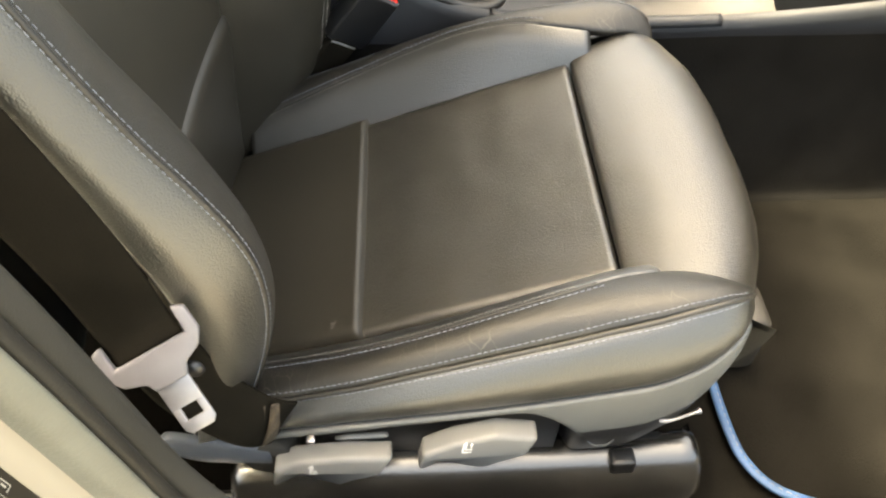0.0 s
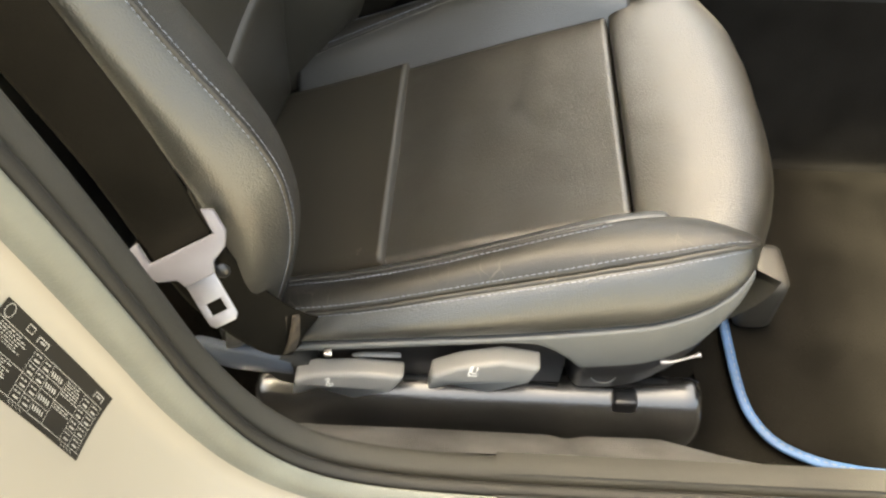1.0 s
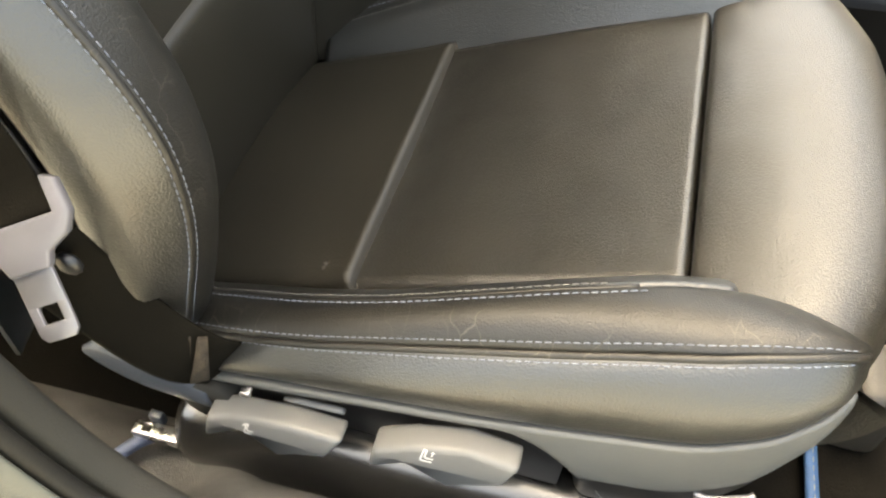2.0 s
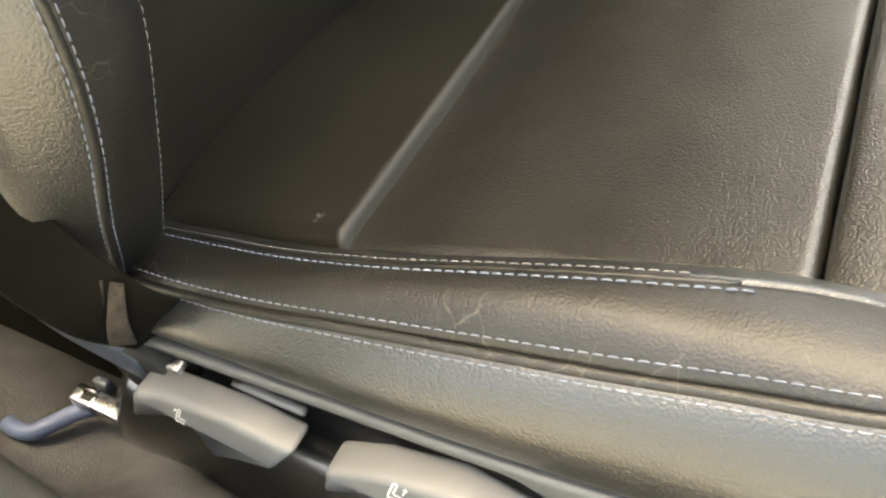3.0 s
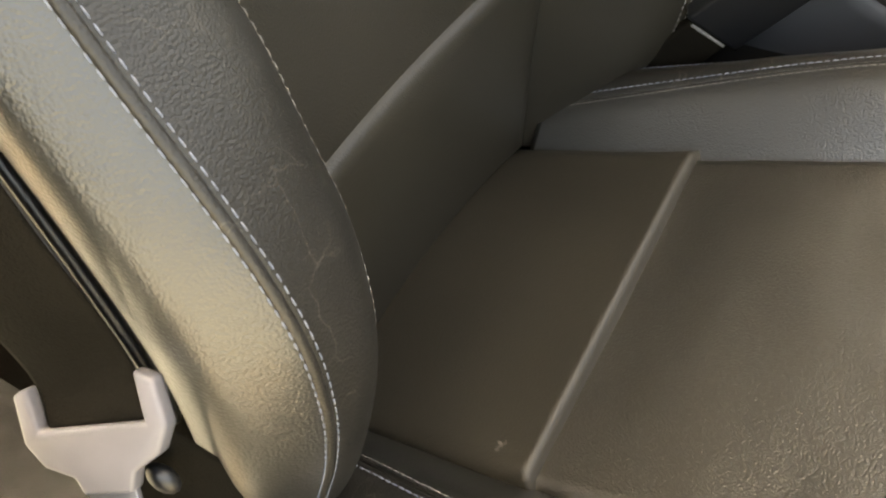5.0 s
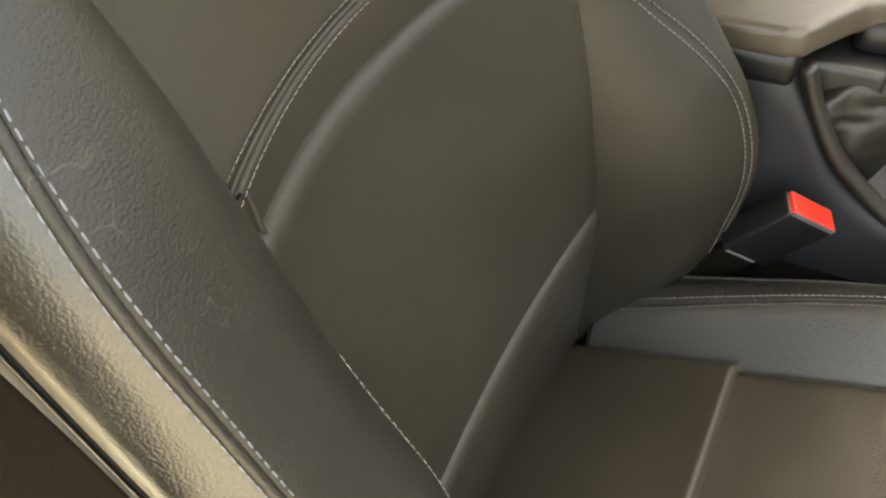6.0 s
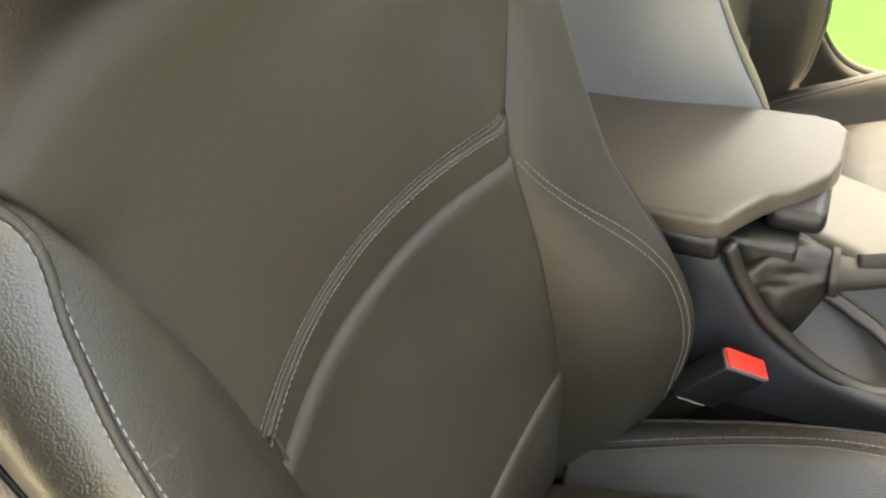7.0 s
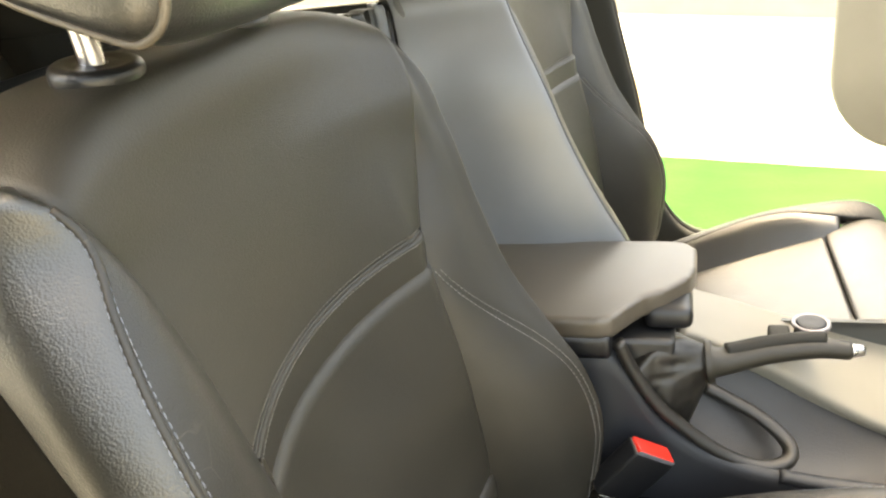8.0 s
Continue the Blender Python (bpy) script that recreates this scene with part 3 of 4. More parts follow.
    for s in (-1, 1):
        def shell_side(u, v):
            z = (0.34 if s < 0 else 0.20) + u * (0.44 if s < 0 else 0.58)
            x0, w = (rear_x(z), rear_y(z)) if s < 0 else (BACK_X(z) - 0.094, 0.240)
            return (x0 - 0.004 - (max(0.03, x0 - BACK_X(z) + 0.13) if s > 0 or not levers else 0.042) * v, s * (w + 0.002 + 0.010 * math.sin(math.pi * min(1, v * 1.3)) - 0.010 * v), z)
        part("shell_side", pad(shell_side, 40, 14, (0.004, 0.004, 0.002, 0.003), 0.004, (0, s, 0)), HINGE, seat, "blue-grey plastic side of the back shell")
        part("shell_bead", tube(lambda t: Vector(shell_side(0.02 + 0.96 * t, 0.0)) + Vector((0.001, s * 0.001, 0)), 0.0026, 8, 50), PLASTIC_BLACK, seat, "black bead along the back shell")

    def shell(u, v):
        z = 0.12 + u * 0.70
        k = 2 * v - 1
        w = MAIN_Y(max(0.2, min(z, 0.74))) + 0.012
        return (BACK_X(z) - 0.118 - 0.03 * (1 - k * k), k * w, z)
    part("back_shell", pad(shell, 24, 20, (0.01, 0.01, 0.01, 0.01), 0.004, (-1, 0, 0)), PLASTIC, seat)


def headrest(seat):
    rest = new("headrest")
    rest.parent = seat
    rest.location = (0, 0, 0)
    cx, cz = -0.124, 0.909
    sp = lambda w, e: math.copysign(abs(w) ** e, w)

    def body(u, v):
        a, b = math.pi * (v - 0.5), 2 * math.pi * u
        y = 0.136 * sp(math.sin(a), 0.36)
        r = sp(math.cos(a), 0.22)
        x, z = cx + 0.062 * r * sp(math.cos(b), 0.5) - 0.011 * (y / 0.138) ** 2, 0.062 * r * sp(math.sin(b), 0.5)
        under = max(0.0, min(1.0, -z / 0.062))          # the underside rises towards the back
        return (x, y, cz + z + 0.45 * under * max(0.0, -0.098 - x) + 0.004 * (y / 0.138) ** 4)
    bm, _ = sheet(body, 40, 36, close_u=True)
    part("headrest_pad", bm, LEATHER_GRAIN, rest)
    for s in (-1, 1):
        ring = lambda t: Vector(body(t % 1.0, 0.5 + s * 0.255))
        mid = Vector((cx, s * 0.100, cz + 0.01))
        part("piping", tube(lambda t: ring(t) + (ring(t) - mid).normalized() * 0.001, 0.0030, 8, 90, cap=False), LID_VINYL, rest)
        part("post", tube(lambda t: (-0.170 - 0.006 * t, 0.014 + s * 0.082, 0.78 + 0.12 * t), 0.0075, 16, 6), STEEL, rest, "polished steel post")
        prof = bend(((0.0275, -0.012, 0), (0.0300, 0.000, 0), (0.0295, 0.006, 0), (0.0250, 0.0090, 0), (0.0190, 0.0080, 0), (0.0150, 0.0074, 0), (0.0075, 0.0078, 0)))
        seat_at, lean, across = Vector((-0.172, 0.014 + s * 0.082, 0.8320)), Vector((0.16, 0, 0.987)), Vector((0.987, 0, -0.16))
        bmc, _ = sheet(lambda u, v: seat_at + lean * prof(v).y + across * prof(v).x * 0.85 * math.cos(2 * math.pi * u) + Vector((0, prof(v).x * math.sin(2 * math.pi * u), 0)), 32, 18, close_u=True)
        part("collar", bmc, PLASTIC_BLACK, rest, "dark plastic post collar")
    return rest


def bars(strokes, place, parent, name="symbol", mat=None):
    """Flat strokes (a0, b0, a1, b1, width) laid on a surface by place(a, b)."""
    bm = bmesh.new()
    for a0, b0, a1, b1, w in strokes:
        d = Vector((a1 - a0, b1 - b0, 0))
        n = Vector((-d.y, d.x, 0)).normalized() * w / 2
        k = max(1, int(d.length / 0.012))
        for i in range(k):
            p, q = Vector((a0, b0, 0)) + d * i / k, Vector((a0, b0, 0)) + d * (i + 1) / k
            bm.faces.new([bm.verts.new(place(c.x, c.y)) for c in (p - n, q - n, q + n, p + n)])
    return finish(name, bm, mat or INK, parent, smooth=False)


def lever(outline, y0, name, seat, icon, at):
    bm = slab(outline, -0.020, "y", 0.004, 3)
    z0, z1 = min(b for _, b in outline), max(b for _, b in outline)
    for v in bm.verts:
        f = (v.co.z - z0) / (z1 - z0)
        v.co.y += y0 + 0.018 * max(0.0, f - 0.40) + 0.055 * max(0.0, 0.42 - f)
    lev = part(name, bm, PLASTIC_GREY, seat, "light grey plastic adjusting lever")
    ax, az = at
    h, k = 0.0095, 0.8 if icon == 2 else 0.62
    def place(a, b):
        z = az + b
        f = (z - z0) / (z1 - z0)
        return (ax + a + 0.25 * b, y0 - 0.0205 + 0.018 * max(0.0, f - 0.40) + 0.055 * max(0.0, 0.42 - f), z)
    st = [(-0.004, h, -0.004, -0.002, 0.0012), (-0.0015, h, -0.0015, 0.001, 0.0012), (-0.004, -0.003, 0.006, -0.003, 0.0012), (-0.001, 0.0005, 0.006, 0.0005, 0.0012), (-0.004, h, -0.0015, h, 0.0012)]
    st += [(0.004, 0.003, 0.004, 0.009, 0.001), (0.0025, 0.0075, 0.0055, 0.0075, 0.001)] if icon == 2 else [(-0.008, 0.006, -0.0045, 0.008, 0.001), (-0.008, 0.006, -0.006, 0.009, 0.001)]
    bars([tuple(k * q for q in line) for line in st], place, lev)
    return lev


def seat_base(seat, levers=True):
    lowz = curve1([-0.03, 0.10, 0.25, 0.30, 0.37, 0.395, 0.412, 0.436], [0.098, 0.104, 0.112, 0.116, 0.136, 0.160, 0.198, 0.256])
    for s in (-1, 1):
        def valance(u, v):
            x = -0.03 + u * 0.466
            t, b = LOW_Z(x) - 0.001, lowz(x)
            z = t + (b - t) * v
            y = LOW_Y(x) + 0.004 + 0.004 * math.sin(math.pi * min(1, v / 0.62))
            y -= 0.045 * max(0.0, v - 0.62) ** 1.15
            if s < 0 and levers:      # the hollow behind the levers, round at its front end
                ceiling = LOW_Z(x) - 0.013 - 0.036 * max(0.0, (x - 0.235) / 0.055) ** 2.2
                y -= 0.036 / (1 + math.exp(min(60, (z - ceiling) / 0.0016))) / (1 + math.exp(min(60, (x - 0.294) / 0.003)))
            return (x, s * y, z)
        part("side_valance", pad(lambda u, v: valance(u, v * 0.42), 170, 30, (0.003, 0.004, 0.003, 0.003), 0.008, (0, s, 0)), PLASTIC, seat, "grey-green plastic upper valance")
        part("lower_valance", pad(lambda u, v: Vector(valance(u, 0.40 + v * 0.60)) - Vector((0, s * 0.003, 0)), 170, 28, (0.003, 0.004, 0.002, 0.004), 0.006, (0, s, 0)), PLASTIC_BLACK, seat, "black plastic lower valance")
    def front(u, v):
        k = 2 * v - 1
        z = 0.235 - 0.11 * u
        return (0.452 - 0.04 * u - 0.05 * abs(k) ** 3, k * 0.160, z)
    part("front_valance", pad(front, 8, 20, (0.003, 0.003, 0.003, 0.003), 0.006, (1, 0, 0)), PLASTIC_BLACK, seat)
    part("cushion_core", block(0.29, 0.40, -0.15, 0.15, 0.15, 0.262, 0.006), PLASTIC_BLACK, seat)
    part("seat_pan", block(-0.06, 0.40, -0.20, 0.20, 0.10, 0.145, 0.006), PLASTIC_BLACK, seat)
    if levers:
        lever([(0.030, 0.146), (0.034, 0.168), (0.052, 0.174), (0.095, 0.177), (0.137, 0.175), (0.124, 0.158), (0.090, 0.147), (0.050, 0.133)], -0.254, "recline_lever", seat, 1, (0.067, 0.166))
        lever([(0.158, 0.168), (0.162, 0.192), (0.188, 0.203), (0.225, 0.211), (0.260, 0.206), (0.250, 0.188), (0.215, 0.169), (0.178, 0.150)], -0.256, "height_lever", seat, 2, (0.199, 0.198))
        for x0, z0 in ((0.085, 0.180), (0.206, 0.214)):
            bm = slab([(x0, z0 - 0.003), (x0 + 0.012, z0 + 0.001), (x0 + 0.046, z0 + 0.002), (x0 + 0.048, z0 - 0.002)], -0.005, "y", 0.001, 1)
            for v in bm.verts:
                v.co.y -= 0.240
            part("lever_pivot", bm, PLASTIC_GREY, seat)
        part("cover_cap", tube(lambda t: (0.322 + 0.012 * math.cos(2 * math.pi * t), -0.2445 + 0.004 * math.sin(2 * math.pi * t), 0.163 + 0.0075 * math.sin(2 * math.pi * t)), 0.0006, 5, 40, cap=False), PLASTIC, seat)
        part("release_tab", tube(bend(((0.368, -0.247, 0.196), (0.377, -0.249, 0.199), (0.396, -0.248, 0.209), (0.400, -0.247, 0.210))), lambda t: 0.0022 + 0.0008 * math.cos(2 * math.pi * t), 8, 20), TONGUE_METAL, seat, "small bright metal tab")
        rec = [(0.000, 0.105), (0.000, 0.181), (0.06, 0.187), (0.12, 0.200), (0.18, 0.212), (0.225, 0.220), (0.255, 0.212), (0.278, 0.190), (0.287, 0.165), (0.285, 0.125)]
        bm = slab(rec, -0.004, "y", 0.0005, 1)
        for v in bm.verts:
            v.co.y -= 0.216 + 0.012 * v.co.x / 0.28
        part("lever_recess", bm, PLASTIC_BLACK, seat, "black hollow behind the levers")
        # hinge cover behind the levers
        def blade(u, v):
            low = bend(((-0.062, 0, 0.186), (-0.058, 0, 0.160), (-0.036, 0, 0.142), (-0.001, 0, 0.137), (0.03, 0, 0.135)))(u)
            top = bend(((-0.063, 0, 0.200), (-0.050, 0, 0.205), (-0.022, 0, 0.195), (0.016, 0, 0.182), (0.03, 0, 0.176)))(u)
            p = low.lerp(top, v)
            return (p.x, -0.252 - 0.006 * math.sin(math.pi * v) + 0.010 * (1 - v), p.z)
        bm = pad(blade, 30, 14, (0.002, 0.002, 0.003, 0.002), 0.005, (0, -1, 0.2))
        part("pivot_cover", tube(lambda t: (0.028, -0.232 - 0.020 * t, 0.158), lambda t: 0.024 - 0.004 * max(0, t - 0.7), 28, 8), RUBBER, seat, "round black pivot cover")
        part("hinge_cover", bm, HINGE_DARK, seat, "blue-grey plastic hinge cover")


def rails(seat):
    for s in (-1, 1):
        sec = [(0.205, 0.03), (0.203, 0.085), (0.210, 0.108), (0.224, 0.118), (0.242, 0.114), (0.256, 0.100), (0.263, 0.082), (0.262, 0.058), (0.255, 0.03)]
        f = bend([(0, y, z) for y, z in sec])
        fn = lambda u, v: Vector((-0.018 + u * 0.445, s * f(v).y, f(v).z))
        part("rail_cover", pad(fn, 30, 34, (0.003, 0.003, 0, 0), 0.004, (0, s * 0.5, 1)), RAIL, seat, "satin black plastic rail cover")
        if s < 0:
            part("rail_clip", block(0.338, 0.362, -0.252, -0.234, 0.100, 0.123, 0.004, 2), PLASTIC_BLACK, seat)
            part("rail_end", block(-0.014, 0.424, -0.256, -0.206, 0.012, 0.10, 0.004, 2), PLASTIC_BLACK, seat)
            rod = part("adjuster_rod", block(-0.060, 0.020, -0.2600, -0.2465, 0.0745, 0.0845, 0.0022, 2), STEEL, seat, "bright steel slider bar")
            part("slot", block(-0.0515, -0.0435, -0.2565, -0.2500, 0.0840, 0.0850, 0.0006, 1), RUBBER, rod)
            for x0, x1, y0, y1 in ((-0.0535, -0.0518, -0.2575, -0.2490), (-0.0432, -0.0415, -0.2575, -0.2490), (-0.0518, -0.0432, -0.2580, -0.2567), (-0.0518, -0.0432, -0.2498, -0.2485)):
                part("slot_edge", block(x0, x1, y0, y1, 0.0840, 0.0858, 0.0003, 1), STEEL, rod)
            part("clip", block(-0.050, -0.038, -0.2455, -0.2385, 0.0760, 0.0905, 0.002, 2), HINGE_DARK, rod, "small blue-grey plastic clip")
    part("rail_foot", block(0.508, 0.556, -0.088, -0.020, 0.013, 0.105, 0.018, 4), FOOT_GREY, seat, "grey plastic rail foot cover")


def front_seat(name, label, at, levers):
    seat = thing(name, label, "car seat", (0, 0, 0), "front seats")
    cushion(seat)
    backrest(seat, levers)
    headrest(seat)
    seat_base(seat, levers)
    rails(seat)
    seat.location = at
    return seat


front_seat("bucket_seat", "black leather sports seat with pale stitching and grey adjusting levers", (0, 0, 0), True)
front_seat("bucket_seat", "black leather sports seat across the centre console", (0.055, 0.735, 0), False)

# ---- body of the car ----
OPENING = bend(((-0.16, 0, 1.12), (-0.115, 0, 0.93), (-0.075, 0, 0.76), (-0.043, 0, 0.605), (-0.021, 0, 0.505), (-0.004, 0, 0.41), (0.010, 0, 0.330), (0.036, 0, 0.255), (0.075, 0, 0.208), (0.130, 0, 0.187), (0.214, 0, 0.179), (0.36, 0, 0.177), (0.55, 0, 0.177), (0.8, 0, 0.18), (1.05, 0, 0.185)))
CAR_MID = 0.37


def on_opening(u, out, away, s=-1):
    """A place beside the door opening: out metres from the inner line of the side, away metres from the opening's edge."""
    c = OPENING(u)
    d = (OPENING(min(1, u + 0.01)) - OPENING(max(0, u - 0.01))).normalized()
    n = Vector((d.z, 0, -d.x))
    n = n if n.dot(Vector((-1, 0, -1))) > 0 else -n
    if s < 0:
        return Vector((c.x, -out, c.z)) + n * away
    return Vector((c.x + 0.090, 2 * CAR_MID + out, c.z)) + n * away


def swept(profile, name, mat, label, s=-1):
    p = bend([(a, b, 0) for a, b in profile])
    bm, _ = sheet(lambda u, v: on_opening(u, p(v).x, p(v).y, s), 130, 30)
    return tagged(finish(name, bm, mat), label, "car body", "", "structure")


JAMB = [(0.381, 0.010), (0.384, 0.022), (0.392, 0.034), (0.42, 0.046), (0.46, 0.056), (0.50, 0.066), (0.52, 0.085), (0.53, 0.12), (0.53, 0.20)]
for s in (-1, 1):
    swept([(0.337, 0.075), (0.334, 0.030), (0.334, 0.007), (0.341, -0.001), (0.354, 0.001), (0.3585, 0.010)], "trim", TRIM_GREY, "dark plastic door opening trim", s)
    swept([(0.3565, 0.012), (0.3600, 0.000), (0.3645, -0.004), (0.3705, -0.002), (0.3735, 0.006)], "seal", RUBBER, "black rubber door seal", s)
    swept([(0.3715, 0.008), (0.3735, -0.002), (0.378, -0.001), (0.3835, 0.006), (0.386, 0.018)], "seal_lip", SEAL_GREY, "grey-green seal lip on the body flange", s)
    swept(JAMB, "door_jamb", PAINT, "white painted door jamb", s)
jamb_line = bend([(a, b, 0) for a, b in JAMB])


def on_jamb(z, out, lift=0.0006):
    """A place on the painted pillar at a height and a distance outboard."""
    lo, hi = 0.0, 0.6
    for _ in range(40):
        mid = (lo + hi) / 2
        lo, hi = (mid, hi) if OPENING(mid).z > z else (lo, mid)
    a, b = 0.0, 1.0
    for _ in range(40):
        m = (a + b) / 2
        a, b = (m, b) if jamb_line(m).x < out else (a, m)
    return on_opening(lo, out, jamb_line(a).y - lift)


# sill tread: a strip inside the seal, and a cover over the outer edge of the sill
for run in (((-0.334, 0.1800), (-0.343, 0.1812), (-0.353, 0.1800)), ((-0.3735, 0.1835), (-0.383, 0.174), (-0.393, 0.152), (-0.42, 0.138), (-0.46, 0.128), (-0.51, 0.118))):
    strip = bend([(0, y, z) for y, z in run])
    bm, _ = sheet(lambda u, v: (0.222 + 0.85 * u, strip(v).y, strip(v).z), 30, 20)
    tagged(finish("sill_tread", bm, TRIM_GREY), "dark plastic sill tread strip", "sill", "", "structure")

fl, _ = sheet(lambda u, v: (-1.3 + 2.5 * u, -0.27 + 1.28 * v, 0.002 * noise.noise((u * 40, v * 20, 0))), 60, 40)
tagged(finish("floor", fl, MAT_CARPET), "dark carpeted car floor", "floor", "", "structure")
rise = bend(((0, -0.246, 0.0), (0, -0.2635, 0.062), (0, -0.2755, 0.098), (0, -0.2915, 0.121), (0, -0.309, 0.140), (0, -0.326, 0.158)))

rise_front = bend(((0, -0.268, 0.0), (0, -0.280, 0.03), (0, -0.292, 0.075), (0, -0.301, 0.10), (0, -0.311, 0.125), (0, -0.326, 0.158)))
rise_rear = bend(((0, -0.205, 0.0), (0, -0.226, 0.025), (0, -0.252, 0.046), (0, -0.290, 0.058), (0, -0.316, 0.088), (0, -0.326, 0.158)))


def side_carpet(u, v):
    x = -1.3 + 2.5 * u
    seam = 0.010 * math.exp(-((x - 0.285 - 0.02 * v) / 0.006) ** 2) * math.sin(math.pi * v)
    p = rise_rear(v).lerp(rise(v), max(0.0, min(1.0, (x + 0.02) / 0.08))).lerp(rise_front(v), max(0.0, min(1.0, (x - 0.38) / 0.12)))
    return (x, p.y - seam * 0.8, p.z - seam * 0.5 + 0.003 * noise.noise((x * 9, v * 3, 1.0)))


sc, _ = sheet(side_carpet, 260, 16)
tagged(finish("side_carpet", sc, CARPET), "dark carpet rising to the sill with a seam", "carpet", "", "structure")
tw = bend(((0, 0.205, 0.0), (0, 0.222, 0.02), (0, 0.245, 0.12), (0, 0.262, 0.24)))
tn, _ = sheet(lambda u, v: (-1.3 + 2.5 * u, tw(v).y + 0.004 * noise.noise((u * 14, v * 3, 4)), tw(v).z), 80, 14)
tagged(finish("tunnel", tn, TUNNEL), "dark carpeted transmission tunnel", "carpet", "", "structure")
fw, _ = sheet(lambda u, v: (1.16 - 0.10 * v, -0.31 + 1.37 * u, 0.80 * v), 12, 8)
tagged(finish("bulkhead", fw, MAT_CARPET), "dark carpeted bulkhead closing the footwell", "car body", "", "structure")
dw = bend(((0.95, 0, 0.44), (0.88, 0, 0.54), (0.90, 0, 0.62), (0.98, 0, 0.66), (1.12, 0, 0.68), (1.30, 0, 0.70)))
ds, _ = sheet(lambda u, v: (dw(v).x, -0.33 + 1.40 * u, dw(v).z), 12, 24)
tagged(finish("wall_front", ds, TRIM_GREY), "plain dark shelf closing the cabin under the windscreen", "car body", "", "structure")
# roof out of view: edges set to block sun, beige to bounce warm light
rf = slab([(-1.9, -0.225), (0.21, -0.225), (0.27, -0.07), (0.31, CAR_MID), (0.27, 0.84), (0.22, 1.15), (-1.9, 1.15)], 0.05, "z", 0.01, 2)
for v in rf.verts:
    v.co.z += 1.19 - 0.14 * (v.co.y - CAR_MID) ** 2
tagged(finish("ceiling", rf, HEADLINER), "pale beige roof slab, out of view, added to shade the seats", "car roof", "", "structure")

# plain walls that close the cabin behind the seats, with the side and rear windows left open
for nm, x0, x1, y0, y1, z0, z1 in (("wall_side", -1.75, -0.26, -0.350, -0.320, -0.05, 0.66), ("wall_side", -0.275, -0.26, -0.348, -0.322, 0.64, 1.16), ("wall_side", -1.75, -1.24, -0.348, -0.322, 0.64, 1.16), ("wall_side", -1.75, -0.26, 1.06, 1.09, -0.05, 0.72), ("wall_side", -1.75, -0.86, 1.062, 1.088, 0.70, 1.16), ("wall_rear", -1.78, -1.754, -0.35, 1.09, -0.05, 1.16)):
    tagged(finish(nm, block(x0, x1, y0, y1, z0, z1, 0.004), TRIM_GREY), "dark lining of the car body behind the doors", "car body", "", "structure")

# ---- outside ----
gr, _ = sheet(lambda u, v: (-80 + 160 * u, -80 + 160 * v, -0.43), 4, 4)
tagged(finish("ground", gr, PAVING), "sunlit pale paving", "ground", "", "structure")


def lawn(u, v):
    x = -8 + 16 * u
    y = 1.9 + v * (3.36 - 1.9) - 0.30 * (x - 0.07) * v
    return (x, y, -0.424 + 0.004 * noise.noise((x * 9, y * 9, 0)))


lw, _ = sheet(lawn, 200, 40)
tagged(finish("lawn", lw, GRASS), "bright green lawn strip beside the drive", "grass", "", "structure")

# ---- floor mat ----
mat_ob = thing("floor_mat", "dark carpet floor mat with blue bound edge", "floor mat")
MAT_EDGE = bend([(x, y, 0.012) for x, y in ((0.53, 0.17), (0.512, 0.10), (0.504, 0.0), (0.503, -0.10), (0.505, -0.165), (0.512, -0.200), (0.530, -0.228), (0.560, -0.246), (0.60, -0.257), (0.66, -0.262), (0.8, -0.262), (1.05, -0.26))])
bmm = bmesh.new()
rows = []
for k in range(121):
    p = MAT_EDGE(k / 120)
    rows.append([bmm.verts.new((p.x + (1.05 - p.x) * f, p.y + (0.17 - p.y) * f * 0.999, 0.013 + 0.0015 * noise.noise((p.x * 30, f * 60, p.y * 30)))) for f in np.linspace(0, 1, 40)])
for a, b in zip(rows, rows[1:]):
    for i in range(39):
        bmm.faces.new((a[i], b[i], b[i + 1], a[i + 1]))
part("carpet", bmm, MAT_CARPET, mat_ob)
part("binding", tube(MAT_EDGE, 0.0062, 10, 160, flat=0.55), BLUE, mat_ob, "blue edge binding")
part("stitching", stitching(lambda t: MAT_EDGE(t) + Vector((0.001, 0, 0.0034)), lambda t: (0, 0, 1), 0.006, 0.003, 0.0005), THREAD_DARK, mat_ob)

# ---- belt on the door side ----
belt = thing("seat_belt", "black webbing seat belt with a light grey tongue", "seat belt")
A = Vector((0.885, 0.358, 0.300)).normalized()
B = Vector((0.41, -0.49, -0.77))
B = (B - A * B.dot(A)).normalized()
C = A.cross(B)
C = C if C.y < 0 else -C
SLOT = Vector((-0.013, -0.280, 0.377))


def on_tongue(a, b, c=0.0):
    return SLOT + A * a + B * b + C * c


def plate(outline, c0, c1, bevel=0.0008):
    bm = slab(outline, c1 - c0, "z", bevel, 2)
    for v in bm.verts:
        v.co = on_tongue(v.co.x, v.co.y, v.co.z + c0)
    return bm


